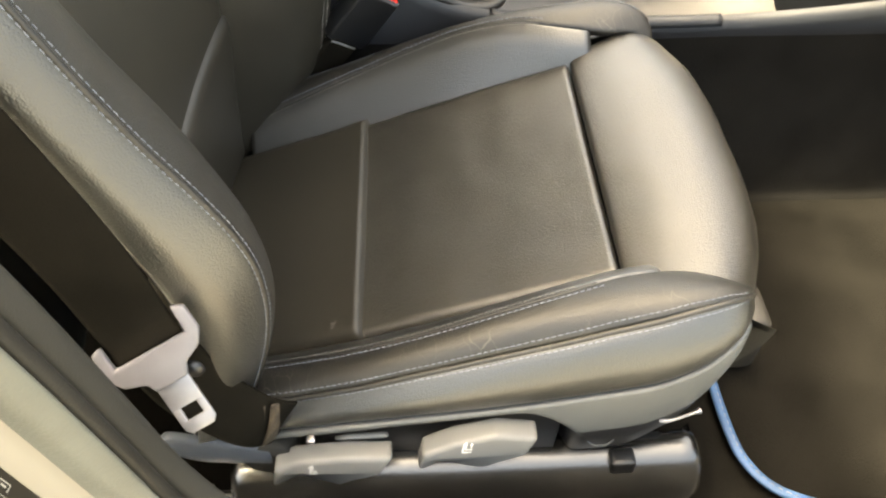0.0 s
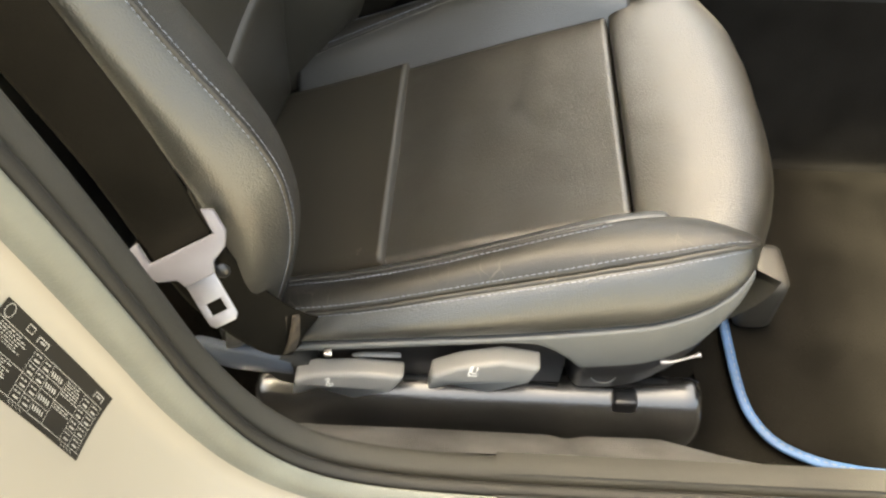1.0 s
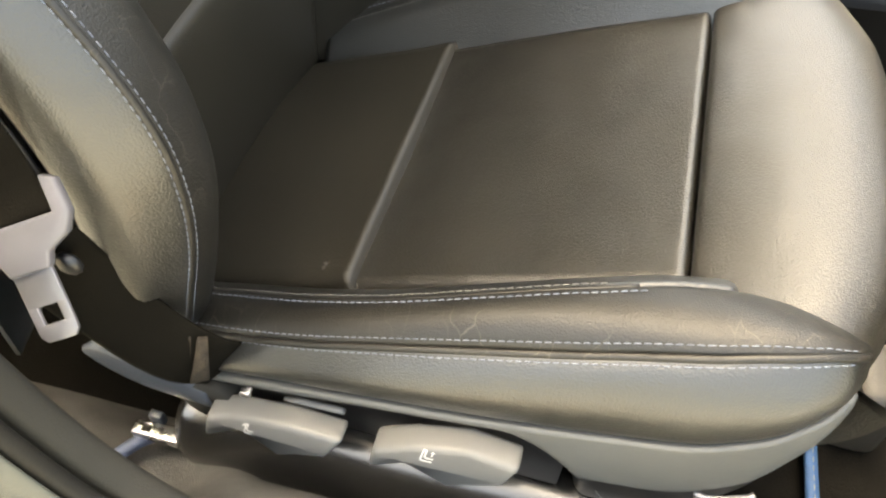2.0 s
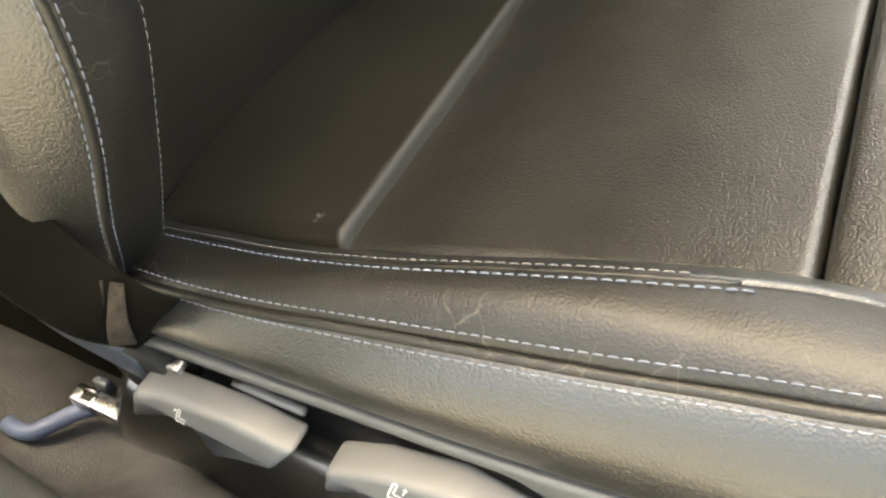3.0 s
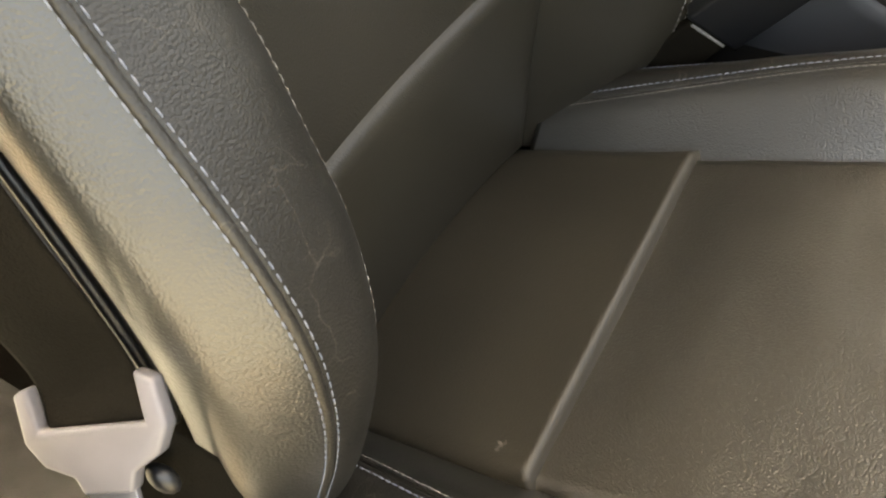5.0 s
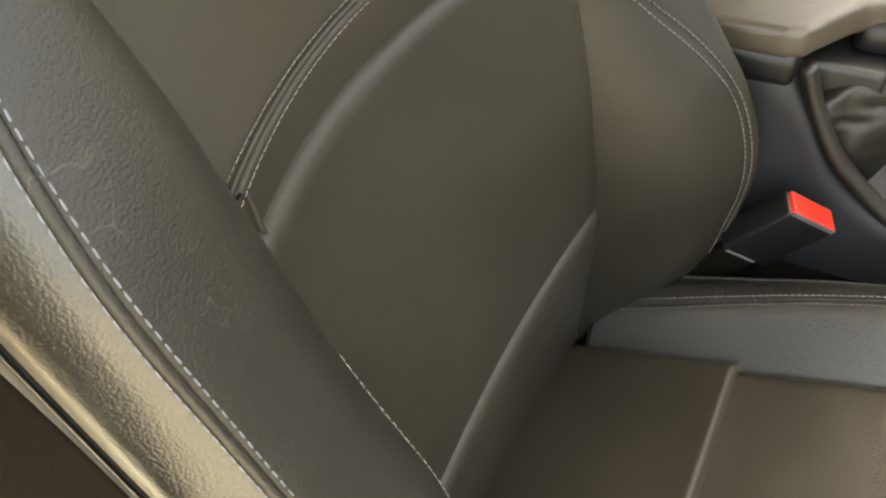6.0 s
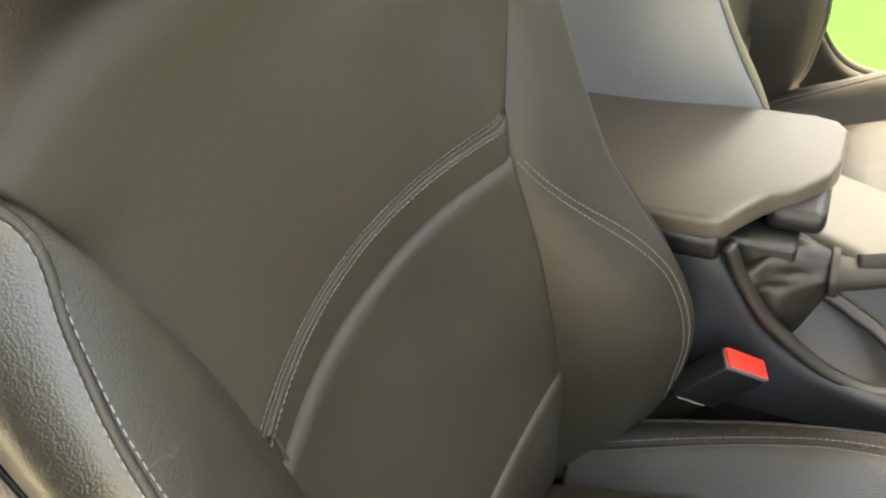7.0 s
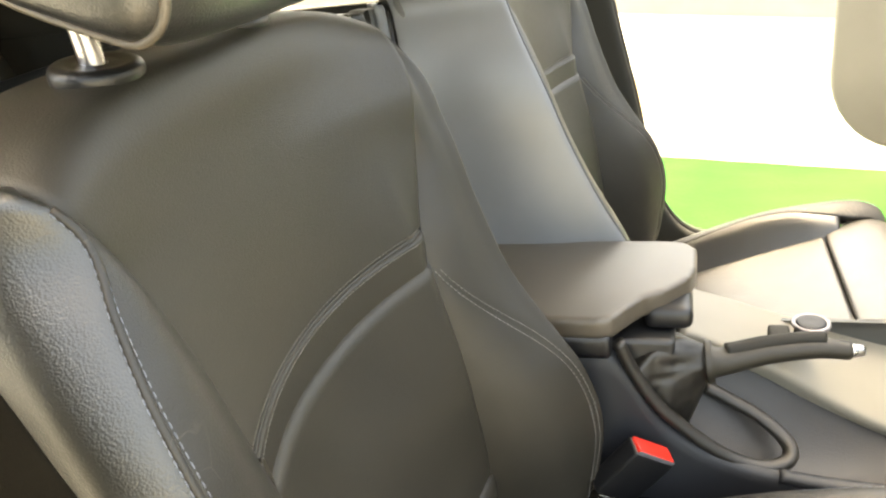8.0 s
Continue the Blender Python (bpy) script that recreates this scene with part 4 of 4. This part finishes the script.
tongue = part("tongue", plate([(-0.033, -0.014), (-0.026, -0.016), (-0.0255, 0.0015), (0.0255, 0.0015), (0.026, -0.018), (0.034, -0.014), (0.0345, 0.004), (0.028, 0.014), (0.015, 0.020), (0.0115, 0.028), (-0.0115, 0.028), (-0.014, 0.021), (-0.027, 0.016), (-0.034, 0.006)], -0.0035, 0.0035, 0.0018), TONGUE_GREY, belt, "light grey plastic tongue cover")
for nm, ol in (("blade", [(-0.0115, 0.018), (0.0115, 0.018), (0.0115, 0.046), (-0.0115, 0.046)]), ("blade", [(-0.0115, 0.0455), (-0.006, 0.0455), (-0.006, 0.0565), (-0.0115, 0.0565)]), ("blade", [(0.006, 0.0455), (0.0115, 0.0455), (0.0115, 0.0565), (0.006, 0.0565)]), ("blade", [(-0.0115, 0.056), (0.0115, 0.056), (0.0112, 0.062), (0.008, 0.0655), (-0.008, 0.0655), (-0.0112, 0.062)])):
    part(nm, plate(ol, -0.0012, 0.0012, 0.0004), TONGUE_METAL, tongue, "polished metal blade")
upper = bend((on_tongue(0, 0.002, -0.001), on_tongue(0, -0.022, 0.001), Vector((-0.033, -0.270, 0.453)), Vector((-0.058, -0.264, 0.525)), Vector((-0.086, -0.260, 0.60)), Vector((-0.120, -0.258, 0.675)), Vector((-0.146, -0.258, 0.748)), Vector((-0.190, -0.262, 0.85)), Vector((-0.270, -0.280, 1.05))))
part("shoulder_webbing", ribbon(upper, lambda t: A.lerp(Vector((0.85, 0.45, 0.25)), min(1, t * 2.5)), 0.0475, 0.0016, 70), WEBBING, belt)
lower = bend((on_tongue(0, 0.003, -0.0035), on_tongue(0, 0.016, -0.012), Vector((-0.002, -0.273, 0.322)), Vector((0.008, -0.267, 0.286)), Vector((0.024, -0.262, 0.252)), Vector((0.038, -0.254, 0.226)), Vector((0.046, -0.238, 0.200))))
part("lap_webbing", ribbon(lower, lambda t: Vector((0.62, 0.60, 0.38)).lerp(A, max(0, 1 - 3 * t)), 0.0475, 0.0018, 50), WEBBING, belt)
for k, w in ((0.0, 0.012), (-0.009, 0.003)):
    part("webbing_fold", ribbon(bend(((0.046 + k, -0.251, 0.251), (0.0395 + 0.002 + k, -0.2535 - 0.004, 0.226), (0.033 + k, -0.256, 0.201))), lambda t: (0.80, 0.50, 0.25), lambda t: w * (0.55 + 0.6 * t), 0.0030, 16), WEBBING_TAN, belt, "frayed brown folded end of the webbing")
st = Vector((0.009, -0.2795, 0.350))
bmb, _ = sheet(lambda u, v: st + Vector((0.008 * math.sin(math.pi * v) * math.cos(2 * math.pi * u), -0.0045 * math.cos(math.pi * v) , 0.008 * math.sin(math.pi * v) * math.sin(2 * math.pi * u))), 18, 9, close_u=True)
part("stop_button", bmb, PLASTIC_BLACK, belt)
part("anchor_bolt", block(0.065, 0.072, -0.260, -0.253, 0.200, 0.205, 0.001), STEEL, belt)

cable = thing("cable", "navy sheathed cable lying on the carpet", "cable")
part("sheath", tube(bend(((-0.096, -0.287, 0.068), (-0.085, -0.288, 0.068), (-0.075, -0.285, 0.068), (-0.067, -0.274, 0.068), (-0.058, -0.261, 0.068), (-0.047, -0.251, 0.068))), 0.006, 8, 40), NAVY, cable)

# ---- buckle ----
buckle = thing("belt_buckle", "black belt buckle with a red release button", "buckle")
bl = Vector((0.66, 0.43, -0.60)).normalized()
ba = Vector((0.46, -0.02, 0.88))
ba = (ba - bl * ba.dot(bl)).normalized()
bt = bl.cross(ba)
bt = bt if bt.y < 0 else -bt
B0 = Vector((0.127, 0.254, 0.318))


def buckle_box(l0, l1, t0, t1, a0, a1, bevel):
    bm = block(l0, l1, t0, t1, a0, a1, bevel, 3)
    for v in bm.verts:
        v.co = B0 + bl * v.co.x + bt * v.co.y + ba * v.co.z
    return bm


part("housing", buckle_box(-0.029, 0.029, -0.012, 0.013, -0.075, -0.002, 0.004), PLASTIC_BLACK, buckle)
part("release_button", buckle_box(-0.0265, 0.0265, -0.010, 0.0115, -0.006, 0.0015, 0.002), RED, buckle, "red release button")
part("button_rim", buckle_box(-0.0265, 0.0265, 0.0115, 0.0127, -0.004, 0.0008, 0.0003), TONGUE_GREY, buckle)
part("stalk", buckle_box(-0.022, 0.022, -0.008, 0.010, -0.16, -0.070, 0.004), WEBBING, buckle)
part("stalk_mark", buckle_box(-0.019, 0.019, 0.0098, 0.0108, -0.079, -0.0765, 0.0003), INK_FADED, buckle)

# ---- centre console ----
console = thing("centre_console", "black centre console with handbrake well and silver trim", "console")
RIM = curve1([-0.40, 0.05, 0.085, 0.105, 0.130, 0.165, 0.215, 0.27, 0.40, 1.10], [0.420, 0.420, 0.416, 0.384, 0.338, 0.303, 0.276, 0.262, 0.250, 0.300])


def wall(u, v):
    x = -0.40 + 1.5 * u
    return (x, 0.290 - 0.028 * (1 - v) ** 1.5 - 0.006 * math.sin(math.pi * v), 0.06 + (RIM(x) - 0.06) * v)


part("side_wall", pad(wall, 160, 16, (0.004, 0.004, 0.004, 0.006), 0.006, (0, -1, 0)), CONSOLE, console)
part("rim", tube(bend(((0.090, 0.295, 0.430), (0.105, 0.296, 0.392), (0.130, 0.297, 0.348), (0.156, 0.299, 0.319), (0.19, 0.301, 0.288), (0.225, 0.304, 0.267), (0.256, 0.309, 0.260), (0.276, 0.322, 0.263), (0.274, 0.342, 0.272), (0.248, 0.362, 0.288), (0.216, 0.374, 0.302), (0.186, 0.380, 0.316))), 0.0092, 12, 120, flat=0.8), BOOT_LEATHER, console, "padded leather rim round the handbrake well")
part("ledge", tube(lambda t: (0.262 + 0.30 * t, 0.297, RIM(0.262 + 0.30 * t) - 0.006), 0.010, 10, 40, flat=0.8), CONSOLE, console)


def well(u, v):
    x = 0.07 + 0.60 * u
    y = 0.305 + 0.115 * v
    far = curve1([0.07, 0.16, 0.27, 0.33, 0.40, 0.67], [0.385, 0.372, 0.322, 0.284, 0.245, 0.24])(x)
    return (x, y, (RIM(x) - 0.030) * (1 - v) + (far - 0.006) * v - 0.022 * math.sin(math.pi * v))


wl, _ = sheet(well, 60, 20)
part("well_floor", wl, BOOT_LEATHER, console)


def trim_plate(u, v):
    x = 0.158 + 0.50 * u
    near = curve1([0.15, 0.27, 0.33, 0.40, 0.67], [0.383, 0.327, 0.286, 0.246, 0.240])(x)
    far = curve1([0.15, 0.177, 0.293, 0.406, 0.67], [0.393, 0.386, 0.348, 0.312, 0.300])(x)
    return (x, 0.402 + 0.100 * v, near + (far - near) * v + 0.004 * math.sin(math.pi * v))


part("trim_plate", pad(trim_plate, 40, 20, (0.004, 0.004, 0.008, 0.004), 0.012, (0, 0, 1)), SILVER, console, "bright silver trim plate")
part("far_wall", pad(lambda u, v: (-0.40 + 1.5 * u, 0.506 - 0.01 * v, 0.06 + 0.29 * v), 40, 8, (0.004,) * 4, 0.006, (0, 1, 0)), PLASTIC, console)
part("storage_box", block(-0.40, 0.150, 0.318, 0.500, 0.10, 0.418, 0.006), PLASTIC_BLACK, console)

arm = thing("armrest", "vinyl covered console armrest lid with a tan sheen in its colour", "armrest")
out2 = [(-0.32, 0.288), (0.070, 0.286), (0.086, 0.292), (0.098, 0.312), (0.118, 0.340), (0.140, 0.352), (0.166, 0.384), (0.174, 0.410), (0.176, 0.470), (0.164, 0.492), (0.140, 0.500), (-0.32, 0.510)]
bm = slab(out2, 0.023, "z", 0.008, 4)
for v in bm.verts:
    v.co.z += 0.436 + 0.006 * (v.co.z > 0.012) * (1 - ((v.co.y - CAR_MID) / 0.12) ** 2)
# warm reflection from outside is carried by the lid's lighter base colour
part("lid", bm, LID_VINYL, arm)
part("lid_base", block(-0.30, 0.082, 0.292, 0.480, 0.419, 0.440, 0.005), PLASTIC_BLACK, arm)
part("lid_edge", block(-0.30, 0.083, 0.286, 0.310, 0.409, 0.441, 0.010, 3), PLASTIC_BLACK, arm)
part("latch", block(0.116, 0.170, 0.340, 0.412, 0.418, 0.446, 0.013, 4), PLASTIC_BLACK, arm, "black rounded lid latch")

brake = thing("handbrake", "black leather handbrake lever with a crumpled boot", "handbrake")
part("collar", tube(lambda t: (0.184 + 0.008 * t, 0.3475, 0.374 + 0.001 * t), lambda t: 0.0255 - 0.001 * t, 20, 4), LEATHER_SMOOTH, brake, "sewn collar of the boot")
grip = bend(((0.182, 0.347, 0.373), (0.21, 0.352, 0.374), (0.25, 0.360, 0.381), (0.30, 0.367, 0.385), (0.338, 0.372, 0.380)))
part("grip", tube(grip, lambda t: 0.0105 + 0.012 * math.exp(-t / 0.22) + 0.002 * math.sin(math.pi * t), 16, 40), LEATHER_SMOOTH, brake)
part("grip_top", tube(lambda t: grip(0.22 + 0.60 * t) + Vector((0, 0.002, 0.0125)), lambda t: 0.0095 - 0.002 * t, 10, 20), TRIM_GREY, brake, "grey moulded grip strip")
part("button", tube(lambda t: grip(1.0) + Vector((0.014, 0.003, -0.001)) * t, lambda t: 0.0085 - 0.002 * t, 14, 6), STEEL, brake, "satin metal release button")


def boot(u, v):
    """A leather gaiter hanging from the lever's collar back under the armrest, in soft folds."""
    w = 2 * math.pi * u
    c = bend(((0.108, 0.340, 0.350), (0.132, 0.341, 0.360), (0.160, 0.345, 0.370), (0.187, 0.3475, 0.374)))(v)
    r = curve1([0, 0.35, 0.7, 0.9, 1], [0.062, 0.056, 0.042, 0.030, 0.0245])(v)
    droop = max(0.0, -math.sin(w)) * 0.050 * (1 - v) ** 0.5 * (1 if v < 0.93 else (1 - v) / 0.07)
    k = noise.noise((math.cos(w) * 1.6, math.sin(w) * 1.6, v * 2.2 + 7)) + 0.35 * noise.noise((math.cos(w) * 4, math.sin(w) * 4, v * 6))
    fold = 1 + (1 - v) ** 0.6 * (0.26 * k + 0.12 * math.sin(5 * w + 6 * v))
    return (c.x + 0.012 * (1 - v) * k - 0.02 * (1 - v) * math.sin(w), c.y + 0.66 * r * fold * math.cos(w), c.z + 0.85 * r * fold * math.sin(w) - droop)


bmo, _ = sheet(boot, 90, 40, close_u=True)
part("boot", bmo, BOOT_LEATHER, brake, "crumpled leather boot")

knob = thing("control_knob", "round console control with a bright chrome ring", "knob")
K0 = Vector((0.306, 0.432, 0.352))
bmk, _ = sheet(lambda u, v: K0 + Vector((bend(((0.0, 0.030, 0), (0.012, 0.030, 0), (0.018, 0.026, 0), (0.019, 0.0, 0)))(v).x * math.cos(2 * math.pi * u), bend(((0.0, 0.030, 0), (0.012, 0.030, 0), (0.018, 0.026, 0), (0.019, 0.0, 0)))(v).x * math.sin(2 * math.pi * u), bend(((0.0, 0.030, 0), (0.012, 0.030, 0), (0.018, 0.026, 0), (0.019, 0.0, 0)))(v).y)), 28, 12, close_u=True)
part("dial", bmk, CONSOLE, knob)
part("ring", tube(lambda t: K0 + Vector((0.0195 * math.cos(2 * math.pi * t), 0.0195 * math.sin(2 * math.pi * t), 0.026)), 0.0030, 8, 40, cap=False), TONGUE_METAL, knob, "chrome ring")
part("switch_pod", block(0.258, 0.283, 0.415, 0.440, 0.342, 0.372, 0.004), TRIM_GREY, knob)

# ---- pillar stickers ----
def sticker(name, label, z0, z1, o0, o1, skew, strokes):
    """z0 to z1 down the pillar, o0 to o1 outboard; skew lowers the outboard edge; strokes in 0..1 of the sheet."""
    st = thing(name, label, "sticker")
    place = lambda lift: (lambda a, b: on_jamb(z0 + (z1 - z0) * a - skew * b, o0 + (o1 - o0) * b, lift))
    bm = bmesh.new()
    p = place(0.0006)
    n = 16
    g = [[bm.verts.new(p(i / n, j / 8)) for j in range(9)] for i in range(n + 1)]
    for i in range(n):
        for j in range(8):
            bm.faces.new((g[i][j], g[i + 1][j], g[i + 1][j + 1], g[i][j + 1]))
    part("sheet", bm, STICKER, st)
    q = place(0.0010)
    bmi = bmesh.new()
    for a0, b0, a1, b1, w in strokes:
        d = Vector(((a1 - a0) * abs(z1 - z0), (b1 - b0) * (o1 - o0), 0))
        nrm = Vector((-d.y, d.x, 0)).normalized() * w * 0.33
        na, nb = nrm.x / abs(z1 - z0), nrm.y / (o1 - o0)
        k = max(1, int(d.length / 0.008))
        for i in range(k):
            f, h = i / k, (i + 1) / k
            c = [(a0 + (a1 - a0) * f, b0 + (b1 - b0) * f), (a0 + (a1 - a0) * h, b0 + (b1 - b0) * h)]
            bmi.faces.new([bmi.verts.new(q(*x)) for x in ((c[0][0] - na, c[0][1] - nb), (c[1][0] - na, c[1][1] - nb), (c[1][0] + na, c[1][1] + nb), (c[0][0] + na, c[0][1] + nb))])
    part("print", bmi, INK_FADED, st, "white printed table", smooth=False)
    return st


rng = random.Random(4)
lines = []
T = 0.0005
lines += [(0.02, 0.22, 0.97, 0.22, T), (0.02, 0.56, 0.72, 0.56, T), (0.02, 0.92, 0.98, 0.92, T), (0.72, 0.56, 0.97, 0.56, T)]
lines += [(a, 0.22, a, 0.92, T) for a in (0.33, 0.41, 0.49)] + [(0.62, 0.30, 0.62, 0.92, T), (0.80, 0.22, 0.80, 0.92, T), (0.885, 0.22, 0.885, 0.92, T), (0.965, 0.22, 0.965, 0.92, T)]
lines += [(0.33, 0.39, 0.62, 0.39, T), (0.33, 0.74, 0.62, 0.74, T), (0.80, 0.39, 0.965, 0.39, T), (0.80, 0.74, 0.965, 0.74, T)]
for a0, b0, n, w in ((0.05, 0.26, 6, 0.20), (0.05, 0.60, 6, 0.20), (0.63, 0.26, 6, 0.15), (0.63, 0.60, 2, 0.15)):        # unreadable small print
    for i in range(n):
        k = a0
        while k < a0 + w * (0.75 + 0.25 * rng.random()):
            d = 0.012 + 0.022 * rng.random()
            lines.append((k, b0 + i * 0.036, k + d, b0 + i * 0.036, 0.0008))
            k += d + 0.009
for a in (0.345, 0.425, 0.815, 0.90):
    for b in (0.25, 0.42, 0.60, 0.77):
        lines += [(a, b + 0.02, a + 0.018, b + 0.02, 0.0012), (a + 0.026, b + 0.02, a + 0.045, b + 0.02, 0.0012), (a + 0.008, b + 0.09, a + 0.05, b + 0.09, 0.0016)]
for b in (0.27, 0.43, 0.60, 0.76):
    lines += [(0.505 + 0.02 * i, b + 0.02, 0.512 + 0.02 * i, b + 0.085, 0.0017) for i in range(5)]
for a in (0.30, 0.86):          # small car outlines over the columns
    lines += [(a, 0.09, a + 0.08, 0.09, 0.0009), (a, 0.09, a, 0.17, 0.0013), (a + 0.08, 0.09, a + 0.08, 0.17, 0.0013), (a + 0.02, 0.13, a + 0.06, 0.13, 0.0014)]
lines += [(0.20, 0.06, 0.25, 0.06, 0.0006), (0.20, 0.14, 0.25, 0.14, 0.0006), (0.20, 0.06, 0.20, 0.14, 0.0006), (0.25, 0.06, 0.25, 0.14, 0.0006)]
lines += [(0.055 + 0.030 * math.cos(k), 0.11 + 0.085 * math.sin(k), 0.055 + 0.030 * math.cos(k + 0.4), 0.11 + 0.085 * math.sin(k + 0.4), 0.0007) for k in np.arange(0, 6.28, 0.4)]
lines += [(0.34 + 0.03 * i, 0.945, 0.36 + 0.03 * i, 0.975, 0.0006) for i in range(4)] + [(0.82 + 0.03 * i, 0.945, 0.84 + 0.03 * i, 0.975, 0.0006) for i in range(4)]
sticker("pressure_sticker", "black tyre pressure table sticker on the white pillar", 0.4775, 0.366, 0.3935, 0.4325, 0.006, lines)

warn = []
# an open book, the word RESET, two bars and a tyre outline with an exclamation mark, stacked outboard
warn += [(0.35, 0.06, 0.65, 0.06, 0.0009), (0.35, 0.20, 0.65, 0.20, 0.0009), (0.35, 0.06, 0.35, 0.20, 0.0009), (0.65, 0.06, 0.65, 0.20, 0.0009), (0.5, 0.06, 0.5, 0.20, 0.0009), (0.57, 0.09, 0.57, 0.15, 0.0012)]
word = {"R": [(0, 0, 0, 1), (0, 0, .8, 0), (.8, 0, .8, .5), (.8, .5, 0, .5), (.3, .5, .8, 1)], "E": [(0, 0, 0, 1), (0, 0, .8, 0), (0, .5, .6, .5), (0, 1, .8, 1)], "S": [(0, 0, .8, 0), (0, 0, 0, .5), (0, .5, .8, .5), (.8, .5, .8, 1), (0, 1, .8, 1)], "T": [(0, 0, .8, 0), (.4, 0, .4, 1)]}
for i, ch in enumerate("RESET"):
    warn += [(0.16 + 0.14 * (i + a0), 0.27 + 0.10 * b0, 0.16 + 0.14 * (i + a1), 0.27 + 0.10 * b1, 0.0009) for a0, b0, a1, b1 in word[ch]]
warn += [(0.08, 0.43, 0.92, 0.43, 0.0013), (0.12, 0.50, 0.88, 0.50, 0.0013)]
warn += [(0.5 + 0.30 * math.cos(k), 0.71 + 0.13 * math.sin(k), 0.5 + 0.30 * math.cos(k + 0.35), 0.71 + 0.13 * math.sin(k + 0.35), 0.0013) for k in np.arange(-0.6, 3.6, 0.35)]
warn += [(0.5, 0.62, 0.5, 0.72, 0.0015), (0.5, 0.755, 0.5, 0.775, 0.0015), (0.25, 0.85, 0.75, 0.85, 0.0012), (0.25, 0.93, 0.75, 0.93, 0.0016)]
sticker("warning_sticker", "black sticker with a tyre warning symbol and RESET", 0.5165, 0.4915, 0.3935, 0.4335, 0.006, warn)

# ---- back of the cabin ----
bench = thing("rear_bench", "dark leather rear bench seat behind the front seats", "car seat")
part("bench_cushion", pad(lambda u, v: (-1.15 + 0.45 * u, -0.24 + 1.22 * v, 0.30 + 0.06 * u - 0.02 * (2 * v - 1) ** 4), 14, 30, (0.03, 0.05, 0.03, 0.03), 0.20), LEATHER_SMOOTH, bench)
part("bench_back", pad(lambda u, v: (-1.10 - 0.22 * u, -0.24 + 1.22 * v, 0.28 + 0.56 * u - 0.02 * (2 * v - 1) ** 4), 20, 30, (0.03, 0.05, 0.03, 0.03), 0.10, (1, 0, 0.3)), LEATHER_SMOOTH, bench)

door = thing("door_1", "pale grey inner panel of the open far door", "car door", kind="structure")
def on_door(a, d, z):
    return Vector((0.53, 1.60, 0)) + Vector((0.77, -0.64, 0)) * a + Vector((-0.64, -0.77, 0)) * d + Vector((0, 0, z))


def door_plate(outline, d0, d1, bevel):
    bm = slab(outline, d1 - d0, "y", bevel, 3)
    for v in bm.verts:
        v.co = on_door(v.co.x, d0 + v.co.y, v.co.z)
    return bm


arc = [(0.16 - 0.16 * math.sin(k), 0.40 - 0.16 * math.cos(k)) for k in np.linspace(0, math.pi / 2, 9)]
part("door_panel", door_plate([(0.95, 0.24)] + arc + [(0.0, 0.68), (0.03, 0.71), (0.95, 0.71)], 0.0, 0.07, 0.018), DOOR_GREY, door)
part("window_ledge", door_plate([(0.01, 0.705), (0.95, 0.705), (0.95, 0.735), (0.02, 0.735)], -0.005, 0.05, 0.010), TRIM_GREY, door, "pale moulded ledge under the window")
part("pull_handle", door_plate([(0.22, 0.50), (0.60, 0.54), (0.60, 0.58), (0.22, 0.54)], 0.06, 0.11, 0.012), PLASTIC_BLACK, door, "black pull handle")

gw = slab([(-30, 0), (30, 0), (30, 1.0), (-30, 1.0)], 0.3, "y", 0)
for v in gw.verts:
    v.co = Vector((v.co.x, v.co.y + 7.42 - 0.635 * v.co.x, v.co.z - 0.43))
tagged(finish("boundary_wall", gw, WALLPAINT, smooth=False), "pale plastered boundary wall beyond the drive", "wall", "", "structure")

striker = thing("door_striker", "grey metal door striker on the white pillar", "striker")
P0 = on_jamb(0.592, 0.402, 0.0)
part("striker_plate", block(P0.x - 0.010, P0.x + 0.006, P0.y - 0.012, P0.y + 0.010, P0.z - 0.020, P0.z + 0.020, 0.005, 3), TONGUE_GREY, striker)
